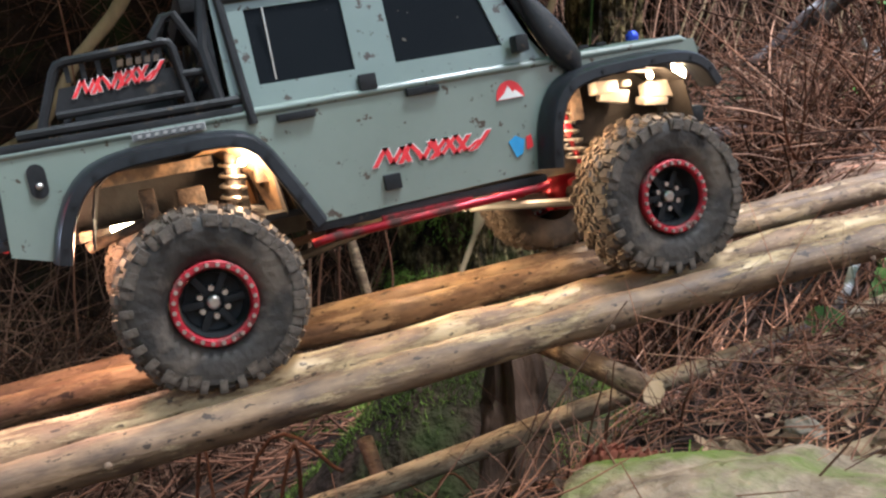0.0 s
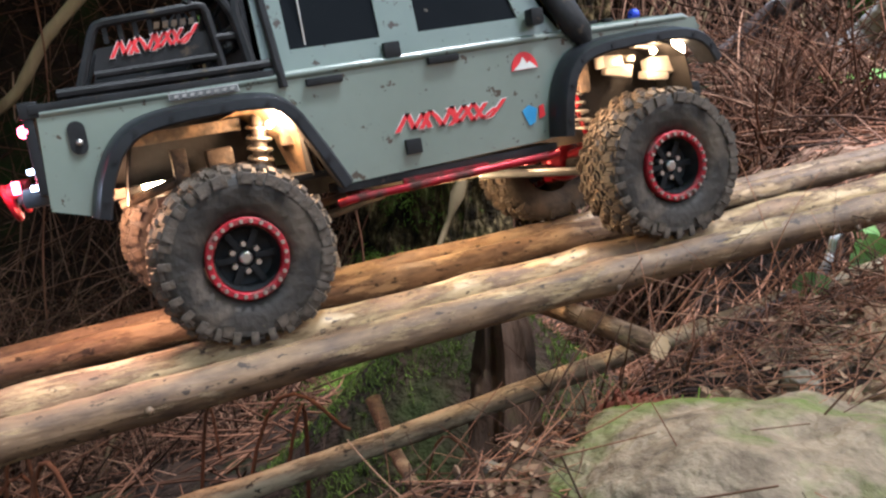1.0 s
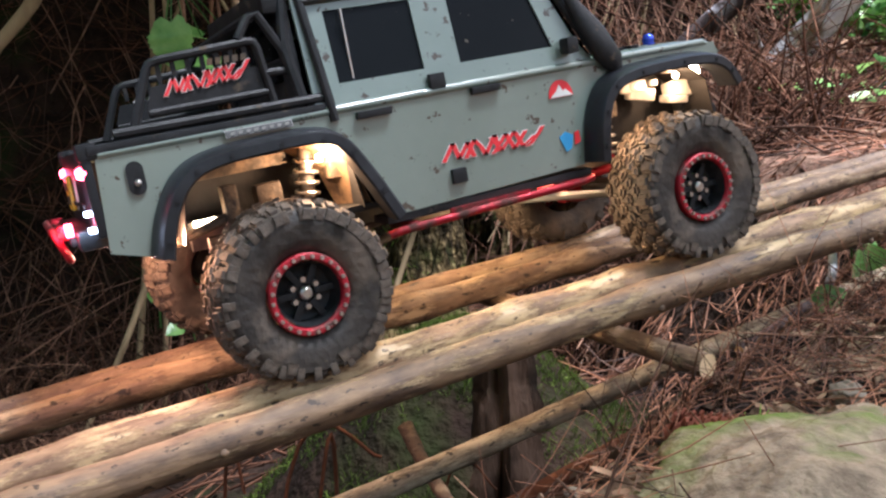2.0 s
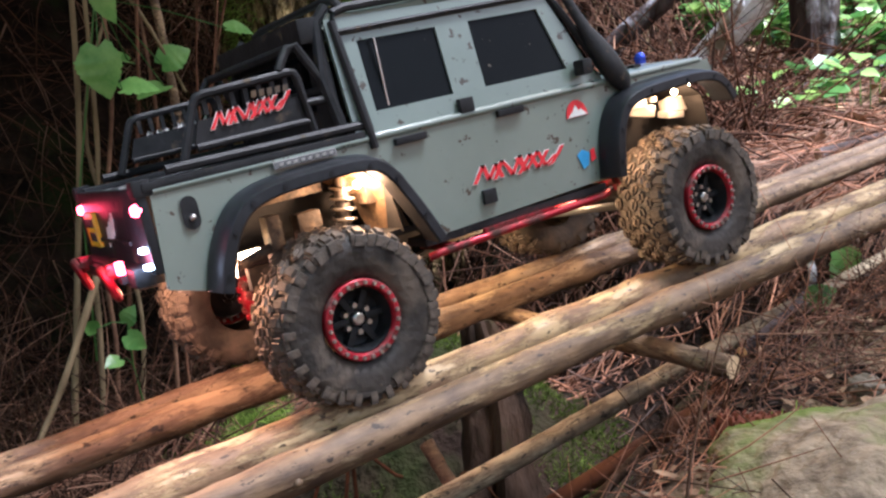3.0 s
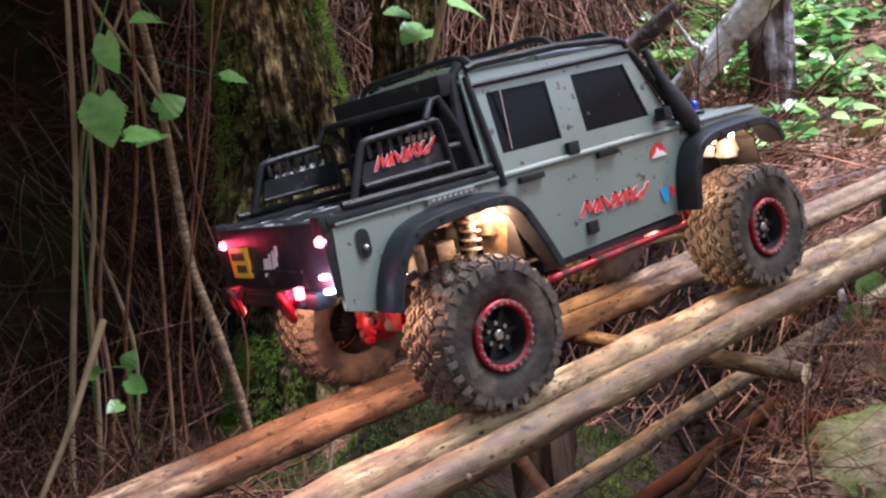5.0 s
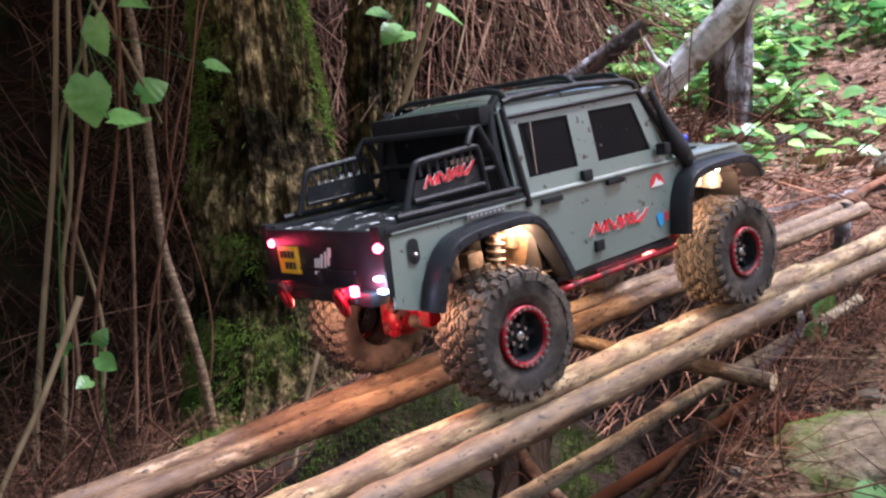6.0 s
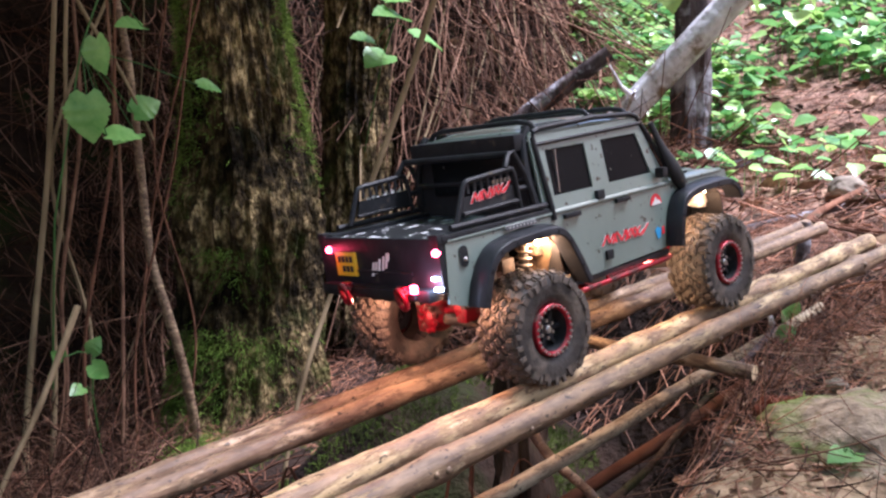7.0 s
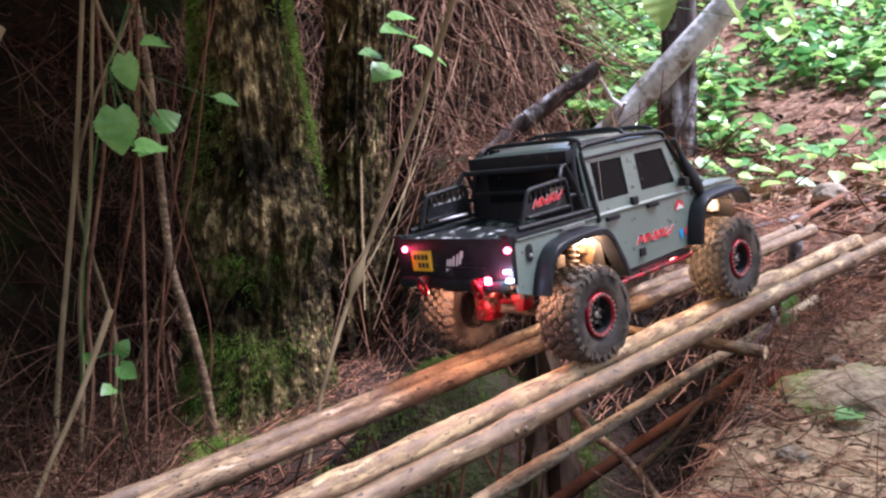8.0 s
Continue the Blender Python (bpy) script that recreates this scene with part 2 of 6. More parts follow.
for m in (LEAF, LEAF_YOUNG, FERN):
    # thin leaves let part of the light through
    nodes, link = m.node_tree.nodes, m.node_tree.links.new
    b = nodes["Principled BSDF"]
    thin = nodes.new("ShaderNodeBsdfTranslucent")
    link(b.inputs["Base Color"].links[0].from_socket, thin.inputs[0])
    both = nodes.new("ShaderNodeMixShader")
    both.inputs[0].default_value = 0.4
    link(b.outputs[0], both.inputs[1])
    link(thin.outputs[0], both.inputs[2])
    link(both.outputs[0], nodes["Material Output"].inputs[0])
for m, source, socket in ((LEAF, "ShaderNodeNewGeometry", "Random Per Island"),):
    # from yellow-green to bluish leaf by leaf
    nodes, link = m.node_tree.nodes, m.node_tree.links.new
    hue = nodes.new("ShaderNodeHueSaturation")
    span = nodes.new("ShaderNodeMapRange")
    span.inputs[3].default_value, span.inputs[4].default_value = 0.550, 0.470
    link(nodes.new(source).outputs[socket], span.inputs[0])
    link(span.outputs[0], hue.inputs["Hue"])
    target = nodes["Principled BSDF"].inputs["Base Color"]
    link(target.links[0].from_socket, hue.inputs["Color"])
    link(hue.outputs[0], target)
    for node in nodes:
        if node.bl_idname == "ShaderNodeBsdfTranslucent":
            link(hue.outputs[0], node.inputs[0])
for m, level in ((BLACK, 0.22), (BLUEBLACK, 0.28)):
    m.node_tree.nodes["Principled BSDF"].inputs["Specular IOR Level"].default_value = level
PAINT.node_tree.nodes["Principled BSDF"].inputs["Coat Roughness"].default_value = 0.12
GLASS.node_tree.nodes["Principled BSDF"].inputs["Specular IOR Level"].default_value = 0.09


# ---- mesh helpers ----
def link_mesh(name, bm, materials):
    me = bpy.data.meshes.new(name)
    bm.to_mesh(me)
    bm.free()
    for m in (materials if isinstance(materials, (list, tuple)) else [materials]):
        me.materials.append(m)
    return new(name, me)


def smooth(ob, angle=40):
    me = ob.data
    me.polygons.foreach_set("use_smooth", [True] * len(me.polygons))
    me.set_sharp_from_angle(angle=radians(angle))
    return ob


def part(name, bm, material, parent, label=""):
    ob = link_mesh(name, bm, material)
    ob.parent = parent
    smooth(ob)
    if label:
        ob["label"] = label
    return ob


def thing(name, m, label, category, group="", kind=""):
    ob = new(name)
    ob.empty_display_size = 0.02
    ob.matrix_world = m
    return tagged(ob, label, category, group, kind)


def box(bm, x0, x1, y0, y1, z0, z1, bevel=0.0, m=None):
    b = bmesh.new()
    bmesh.ops.create_cube(b, size=1)
    for v in b.verts:
        v.co = ((x0 + x1) / 2 + v.co.x * (x1 - x0), (y0 + y1) / 2 + v.co.y * (y1 - y0), (z0 + z1) / 2 + v.co.z * (z1 - z0))
    if bevel:
        bmesh.ops.bevel(b, geom=b.edges[:], offset=bevel, segments=2, affect="EDGES", profile=0.7)
    if m is not None:
        bmesh.ops.transform(b, matrix=m, verts=b.verts)
    merge(bm, b)
    return bm


def merge(bm, b):
    me = bpy.data.meshes.new("tmp")
    b.to_mesh(me)
    b.free()
    bm.from_mesh(me)
    bpy.data.meshes.remove(me)


def tube(bm, pts, r, seg=8, caps=True, cap_index=0, wobble=0.0, seed=0):
    """A round bar along points; r is one radius or one for each point."""
    pts = [Vector(p) for p in pts]
    rs = r if isinstance(r, (list, tuple)) else [r] * len(pts)
    ups = Vector((0.13, 0.21, 0.97)).normalized()
    if (pts[-1] - pts[0]).normalized().cross(ups).length < 0.45:
        ups = Vector((0.97, 0.13, 0.21)).normalized()
    rings = []
    for i, p in enumerate(pts):
        d = (pts[min(i + 1, len(pts) - 1)] - pts[max(i - 1, 0)]).normalized()
        u = d.cross(ups)
        if u.length < 0.1:
            u = d.cross(Vector((1, 0, 0)))
        u.normalize()
        w = u.cross(d)
        ring = []
        for k in range(seg):
            a = 2 * math.pi * k / seg
            rad = rs[i]
            if wobble:
                rad *= 1 + wobble * noise.noise(Vector((p.x * 14 + seed, p.y * 14 + math.cos(a) * 1.3, p.z * 14 + math.sin(a) * 1.3)))
            ring.append(bm.verts.new(p + (u * math.cos(a) + w * math.sin(a)) * rad))
        rings.append(ring)
    for a, b in zip(rings, rings[1:]):
        for k in range(seg):
            bm.faces.new((a[k], a[(k + 1) % seg], b[(k + 1) % seg], b[k]))
    if caps:
        for ring, flip in ((rings[0], False), (rings[-1], True)):
            f = bm.faces.new(ring if flip else ring[::-1])
            f.material_index = cap_index
    return bm


def lathe(bm, profile, seg=48, y0=0.0, closed=False):
    """Turns (radius, y) pairs round the y axis."""
    rings = []
    for rad, y in profile:
        rings.append([bm.verts.new((rad * math.cos(2 * math.pi * k / seg), y0 + y, rad * math.sin(2 * math.pi * k / seg))) for k in range(seg)])
    pairs = list(zip(rings, rings[1:])) + ([(rings[-1], rings[0])] if closed else [])
    for a, b in pairs:
        for k in range(seg):
            bm.faces.new((a[k], b[k], b[(k + 1) % seg], a[(k + 1) % seg]))
    return bm


def plate(bm, outline, depth, place):
    """A flat sheet with thickness; outline is (u, v) pairs, place(u, v, w) puts a point, w from 0 to depth."""
    front = [bm.verts.new(place(u, v, 0.0)) for u, v in outline]
    back = [bm.verts.new(place(u, v, depth)) for u, v in outline]
    bm.faces.new(front)
    bm.faces.new(back[::-1])
    n = len(outline)
    for i in range(n):
        j = (i + 1) % n
        bm.faces.new((front[j], front[i], back[i], back[j]))
    bmesh.ops.recalc_face_normals(bm, faces=bm.faces[:])
    return bm


def spread(name, material, verts, faces, label, category, kind="stuff", smooth_it=True):
    me = bpy.data.meshes.new(name)
    me.from_pydata(verts.tolist(), [], faces.tolist())
    me.materials.append(material)
    if smooth_it:
        me.polygons.foreach_set("use_smooth", [True] * len(me.polygons))
    return tagged(new(name, me), label, category, kind=kind)


def fibres(start, step, length, width, bend, rows=4):
    """Many thin three-sided rods: start points, unit directions, lengths, widths and a bend vector for each. Gives vertices and faces."""
    n = len(start)
    t = np.linspace(0, 1, rows)
    centre = start[:, None] + step[:, None] * (t[None, :, None] * length[:, None, None]) + bend[:, None] * (t[None, :, None] ** 2) * length[:, None, None]
    side = np.cross(step, np.random.normal(size=(n, 3)))
    side /= np.linalg.norm(side, axis=1, keepdims=True) + 1e-9
    other = np.cross(step, side)
    taper = (1 - 0.55 * t)[None, :, None]
    rings = []
    for k in range(3):
        a = 2 * math.pi * k / 3
        rings.append(centre + (side * math.cos(a) + other * math.sin(a))[:, None] * (width[:, None, None] * taper * 0.5))
    verts = np.stack(rings, 2).reshape(-1, 3)
    base = (np.arange(n) * rows * 3)[:, None, None, None]
    r = (np.arange(rows - 1) * 3)[None, :, None, None]
    k = np.arange(3)[None, None, :, None]
    quad = np.concatenate([base + r + k, base + r + (k + 1) % 3, base + r + 3 + (k + 1) % 3, base + r + 3 + k], -1)
    return verts, quad.reshape(-1, 4)


# ---- ground ----
def step01(a, b, v):
    q = np.clip((v - a) / (b - a), 0, 1)
    return q * q * (3 - 2 * q)


def hills(x, y, s):
    return (np.sin(x * s + 1.3) * np.cos(y * s * 1.17 - 0.4) + 0.6 * np.sin(x * s * 2.3 + y * s * 1.9) + 0.35 * np.cos(x * s * 4.1 - y * s * 3.7 + 2.0)) / 1.95


def height(x, y):
    """The forest floor: a bank that climbs along the poles, a hollow under them, a steep root bank behind."""
    x, y = np.asarray(x, float), np.asarray(y, float)
    bank = 0.375 + 0.2 * np.clip(x, -6, 40) + 0.30 * np.clip(x - 2.8, 0, 40) + 0.22 * np.clip(y - 1.3, 0, 40) * step01(1.0, 2.4, x)
    bank = bank - 0.03 * np.clip(-0.6 - y, 0, 4)
    hollow = -0.12 + 0.22 * np.clip(x, -2, 2) - 0.12 * np.clip(y - 0.7, 0, 2.2) - 0.40 * np.exp(-((y - 0.12) / 0.24) ** 2) * (1 - step01(-0.15, 0.25, x))
    hollow = hollow + 0.36 * np.exp(-((x - 0.30) ** 2 + (y - 0.64) ** 2) / 0.10)
    hollow = hollow - 0.16 * np.exp(-((y - 0.16) / 0.16) ** 2) * (1 - step01(0.0, 0.5, x))
    edge = 0.42 + 0.5 * np.clip(y, 0, 4)
    rim = -0.31 + 0.17 * step01(-0.35, 0.35, x) - 0.12 * (1 - step01(-0.8, -0.4, x))
    mask = (1 - step01(edge - 0.16, edge + 0.28, x)) * step01(rim, rim + 0.13, y)
    mask = mask * step01(-4.2, -2.4, x + 0.3 * np.sin(y * 2.1))
    z = bank * (1 - mask) + hollow * mask
    back = 2.9 - 0.2 * np.maximum(0, x - 1.5) + 0.25 * np.sin(x * 1.7)
    wall = 2.0 * np.clip(y - back, 0, 2.0) * (1 - step01(2.7, 3.8, x))
    z = z + wall
    near = np.exp(-(x * x + y * y) / 60.0)
    return z + 0.020 * hills(x, y, 5.0) * near + 0.010 * hills(x + 3, y, 17.0) * near + 0.25 * hills(x, y, 0.35) * (1 - near)


def make_ground():
    u = np.linspace(-1, 1, 440)
    axis = 1.2 * u + 2.6 * u ** 3 + 80.0 * u ** 11
    gx, gy = np.meshgrid(axis + 0.5, axis + 0.9, indexing="ij")
    gz = height(gx, gy)
    verts = np.stack([gx, gy, gz], -1).reshape(-1, 3)
    n = len(u)
    i = (np.arange(n - 1)[:, None] * n + np.arange(n - 1)[None, :]).reshape(-1)
    faces = np.stack([i, i + n, i + n + 1, i + 1], -1)
    ob = spread("ground", SOIL, verts, faces, "forest soil, darkened for shade, with a hollow and a steep bank", "ground", "structure")
    ob.data.materials.append(DIRT)
    ob.data.materials.append(FOREST_LITTER)
    # bare trodden soil on the near bank and up the slope
    cx, cy = verts[faces].mean(1)[:, 0], verts[faces].mean(1)[:, 1]
    edge = 0.07 * hills(cx, cy, 11.0) + 0.05 * hills(cx, cy, 31.0)
    slope = (cx > 0.72 + edge) & (cy < 0.2 + 0.75 * cx + edge)
    bank = (cy < -0.23 + edge) | (np.hypot(cx - 0.3, cy - 1.2) > 4.2 + 4 * edge)
    path = (cy < -0.23 + edge) & (((cx - 0.45) / 0.95) ** 2 + ((cy + 0.55) / 0.55) ** 2 < 1 + 5 * edge)
    # the steep sides of the hollow take the near-black soil, their shade painted in
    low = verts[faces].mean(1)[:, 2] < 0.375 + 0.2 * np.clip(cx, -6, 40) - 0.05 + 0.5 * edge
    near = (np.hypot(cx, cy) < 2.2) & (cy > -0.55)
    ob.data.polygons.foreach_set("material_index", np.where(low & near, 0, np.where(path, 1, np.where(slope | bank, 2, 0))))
    return ob


make_ground()


def over(x, y, lift=0.0):
    """A point on the ground, raised by lift."""
    return (x, y, float(height(x, y)) + lift)


# ---- poles of the bridge ----
TILT = 11.5
TRUCK = pose(0, 0, 0.5, 0, -TILT, 0)


def pole(name, p0, p1, r0, r1, material, label, category="log", group="", seed=0, knots=5, bow=0.006, bulge=None, kind=""):
    """A debarked or barked pole with knots, from p0 to p1."""
    rnd = random.Random(seed)
    p0, p1 = Vector(p0), Vector(p1)
    long = (p1 - p0).length
    count = max(14, int(long / 0.011))
    spots = [(rnd.random(), rnd.uniform(0.04, 0.17)) for _ in range(knots)]
    pts, rs = [], []
    for i in range(count + 1):
        t = i / count
        rad = r0 + (r1 - r0) * t
        for s, amount in spots:
            rad *= 1 + amount * math.exp(-((t - s) * long / 0.016) ** 2)
        if bulge:
            rad *= 1 + bulge[1] * math.exp(-((t - bulge[0]) * long / bulge[2]) ** 2)
        pts.append(Vector((long * t, noise.noise((t * 3.1, seed, 0.5)) * bow, noise.noise((t * 3.1, seed, 7.5)) * bow)))
        rs.append(rad)
    bm = bmesh.new()
    tube(bm, pts, rs, 32, True, 1, 0.09, seed * 3.7)
    for v in bm.verts:
        # uneven bark
        v.co += Vector((0, v.co.y, v.co.z)) * (0.05 * noise.noise(v.co * 90) + 0.03 * noise.noise(Vector((v.co.x * 25, v.co.y * 70, v.co.z * 70))))
    for s, amount in spots:
        i = int(s * count)
        d = Vector((rnd.uniform(-0.3, 0.3), rnd.uniform(-1, 0.3), rnd.uniform(-0.1, 1))).normalized()
        tube(bm, [pts[i] + d * rs[i] * 0.6, pts[i] + d * rs[i] * 1.0, pts[i] + d * (rs[i] * rnd.uniform(1.06, 1.2))], [rs[i] * 0.34, rs[i] * 0.24, rs[i] * 0.13], 8, True, 0)
    ob = link_mesh(name, bm, [material, CUT])
    smooth(ob, 60)
    ob.matrix_world = Matrix.Translation(p0) @ (p1 - p0).to_track_quat("X", "Z").to_matrix().to_4x4() @ Matrix.Rotation(seed * 1.3, 4, "X")
    return tagged(ob, label, category, group, kind)


def on_truck(x, y, z):
    return TRUCK @ Vector((x, y, z))


pole("log", on_truck(-1.25, -0.143, -0.069), on_truck(0.80, -0.137, -0.062), 0.0132, 0.0112, BARK, "brown barked pole with small knots, the outer of a pair", "log", "bridge poles", 1, 26)
pole("log", on_truck(-1.25, -0.108, -0.060), on_truck(0.60, -0.100, -0.054), 0.0138, 0.0125, BARK_PALE, "peeled pale pole, cut off at its upper end", "log", "bridge poles", 2, 18, bulge=(0.82, 0.20, 0.05))
pole("log", on_truck(-1.35, 0.040, -0.059), on_truck(0.74, 0.047, -0.0605), 0.0116, 0.0112, BARK_ORANGE, "orange-brown peeled pole under the far wheels", "log", "bridge poles", 3, 16)
pole("log", on_truck(-1.32, 0.060, -0.058), on_truck(0.78, 0.092, -0.062), 0.0098, 0.0112, BARK_ORANGE, "thin knotty orange-brown pole lying beside the far pole", "log", "bridge poles", 4, 12)


# ---- crawler truck ----
def make_wheel(parent, x, y, side):
    """side: -1 for the right of the truck, +1 for the left; y is the tyre's middle."""
    wheel = new("wheel")
    wheel.parent = parent
    wheel.matrix_basis = pose(x, y, 0.006, 0, 0, 0 if side < 0 else 180)
    wheel["label"] = "muddy knobbly crawler wheel with a red beadlock rim"
    return wheel


def tyre_mesh():
    """The outer face looks towards -y."""
    bm = bmesh.new()
    lathe(bm, [(0.0270, -0.0215), (0.0300, -0.0245), (0.0360, -0.0262), (0.0440, -0.0270), (0.0502, -0.0266), (0.0540, -0.0236), (0.0556, -0.0165), (0.0560, 0.0), (0.0556, 0.0165), (0.0540, 0.0236), (0.0505, 0.0258), (0.0440, 0.0268), (0.0360, 0.0262), (0.0270, 0.0215)], 60)
    for v in bm.verts:
        if v.co.z < -0.046:
            q = min(1, (-0.046 - v.co.z) / 0.016)
            v.co.z = -0.046 - 0.0105 * q
            v.co.y *= 1 + 0.06 * q
    return bm


def lug_mesh(y0, y1, w, drop):
    """One tread lug standing on the tyre at the top of the wheel."""
    b = bmesh.new()
    bmesh.ops.create_cube(b, size=1)
    for v in b.verts:
        top, outer = v.co.z > 0, drop and v.co.y < 0
        v.co = (v.co.x * w * (0.80 if top else 1.04), (y0 + y1) / 2 + v.co.y * (y1 - y0) * (0.9 if top else 1.04), 0.0545 + (0.0056 if top else 0.0))
        if outer:
            v.co.z -= 0.0042 if top else 0.009
    bmesh.ops.bevel(b, geom=b.edges[:], offset=0.0020, segments=2, affect="EDGES")
    return b


LUGS = 28


def tread_lugs(wheel, data):
    """Six staggered rows of lugs round one tyre, each a piece of its own."""
    rnd = random.Random(4)
    for k in range(LUGS):
        for row in range(6):
            a = 2 * math.pi * (k + (0.5 if row % 2 else 0.0) + rnd.uniform(-0.08, 0.08)) / LUGS
            skew = rnd.uniform(-0.10, 0.10) + (0.0, 0.15, 0.25, -0.25, -0.15, 0.0)[row]
            m = Matrix.Rotation(a, 4, "Y") @ Matrix.Rotation(skew + (math.pi if row > 2 else 0.0), 4, "Z") @ Matrix.Diagonal((rnd.uniform(0.88, 1.1), rnd.uniform(0.92, 1.08), rnd.uniform(0.985, 1.01), 1))
            low = (m @ Vector((0, 0, 0.06))).z
            if low < -0.046:
                m = Matrix.Translation((0, 0, 0.0045 * min(1, (-0.046 - low) / 0.012))) @ m
            ob = new("lug", data[min(row, 5 - row)])
            ob.parent = wheel
            ob.matrix_basis = m
        rib = new("side_rib", data[3])
        rib.parent = wheel
        rib.matrix_basis = Matrix.Rotation(2 * math.pi * (k + 0.5) / LUGS, 4, "Y")


def build_wheels(truck):
    first = {}
    lugs, studs = [], []
    for name, r0, r1, depth in (("bolt", 0.0016, 0.0013, 0.0022), ("hub_nut", 0.0022, 0.0019, 0.005)):
        bm = bmesh.new()
        bmesh.ops.create_cone(bm, cap_ends=True, segments=6, radius1=r0, radius2=r1, depth=depth)
        me = bpy.data.meshes.new(name)
        bm.to_mesh(me)
        bm.free()
        me.materials.append(STEEL)
        studs.append(me)
    for name, bm in (("lug", lug_mesh(-0.0276, -0.0166, 0.0112, True)), ("lug", lug_mesh(-0.0166, -0.0084, 0.0108, False)), ("lug", lug_mesh(-0.0082, -0.0004, 0.0108, False)), ("side_rib", box(bmesh.new(), -0.0026, 0.0026, -0.0275, -0.0246, 0.0466, 0.0550, 0.0012))):
        me = bpy.data.meshes.new(name)
        bm.to_mesh(me)
        bm.free()
        me.materials.append(RUBBER)
        me.polygons.foreach_set("use_smooth", [True] * len(me.polygons))
        me.set_sharp_from_angle(angle=radians(50))
        lugs.append(me)
    for x in (-0.162, 0.162):
        for side in (-1, 1):
            wheel = make_wheel(truck, x - (0.010 if x < 0 < side else 0.0), side * 0.0985, side)
            tread_lugs(wheel, lugs)
            if not first:
                first["tyre"] = part("tyre", tyre_mesh(), TYRE, wheel, "black knobbly tyre caked with dried mud")
                bm = bmesh.new()
                lathe(bm, [(0.0264, -0.0205), (0.0264, -0.0258), (0.0256, -0.0267), (0.0226, -0.0267), (0.0216, -0.0255), (0.0212, -0.0200)], 48)
                first["beadlock_ring"] = part("beadlock_ring", bm, RING, wheel, "red beadlock ring")
                bm = bmesh.new()
                lathe(bm, [(0.0208, -0.0240), (0.0195, -0.0190), (0.0180, -0.0110), (0.0130, -0.0090), (0.0080, -0.0100), (0.0070, -0.0130), (0.0, -0.0135)], 36)
                for k in range(6):
                    box(bm, 0.006, 0.0195, -0.0165, -0.0120, -0.0022, 0.0022, 0.0006, Matrix.Rotation(2 * math.pi * k / 6, 4, "Y"))
                first["rim"] = part("rim", bm, BLACK, wheel, "black six-spoke rim")
                bm = bmesh.new()
                lathe(bm, [(0.0042, -0.0120), (0.0042, -0.0190), (0.0030, -0.0200), (0.0, -0.0200)], 12)
                first["hub_cap"] = part("hub_cap", bm, STEEL, wheel, "steel hub cap")
            else:
                for name, ob in first.items():
                    twin = new(name, ob.data)
                    twin.parent = wheel
                    twin["label"] = ob["label"]
            for data, count, ring, y, half in ((studs[0], 24, 0.0241, -0.0274, 0.0), (studs[1], 6, 0.0088, -0.0150, 0.5)):
                for k in range(count):
                    ob = new(data.name.split(".")[0], data)
                    ob.parent = wheel
                    ob.matrix_basis = Matrix.Rotation(2 * math.pi * (k + half) / count, 4, "Y") @ pose(ring, y, 0, 90, 0, 0)


def rounded(pts, times=2):
    """Cuts the corners of an open line, keeping its ends."""
    for _ in range(times):
        out = [pts[0]]
        for (ax, az), (bx, bz) in zip(pts, pts[1:]):
            out += [(ax * 0.75 + bx * 0.25, az * 0.75 + bz * 0.25), (ax * 0.25 + bx * 0.75, az * 0.25 + bz * 0.75)]
        pts = out + [pts[-1]]
    return pts


ARCH_REAR = rounded([(-0.237, 0.046), (-0.230, 0.071), (-0.217, 0.090), (-0.200, 0.0965), (-0.170, 0.0985), (-0.137, 0.099), (-0.119, 0.0945), (-0.104, 0.068), (-0.089, 0.038)])
ARCH_FRONT = rounded([(0.083, 0.042), (0.086, 0.068), (0.094, 0.089), (0.110, 0.0985), (0.150, 0.1005), (0.188, 0.1005), (0.206, 0.094), (0.215, 0.078)])


def side_y(z):
    """Half width of the body at a height above the hubs."""
    if z < 0.114:
        return 0.098 - 0.05 * max(0.0, 0.060 - z)
    return 0.0965 - 0.13 * (z - 0.114)


def sided(s, shift=0.0):
    return lambda u, v, w: Vector((u, s * (side_y(v) - w + shift), v))


def resample(points, n):
    pts = [Vector((*p, 0)) for p in points]
    seg = [(b - a).length for a, b in zip(pts, pts[1:])]
    total = sum(seg)
    out = []
    for i in range(n):
        d = total * i / (n - 1)
        k = 0
        while k < len(seg) - 1 and d > seg[k]:
            d -= seg[k]
            k += 1
        p = pts[k].lerp(pts[k + 1], min(1, d / seg[k]))
        out.append((p.x, p.y))
    return out


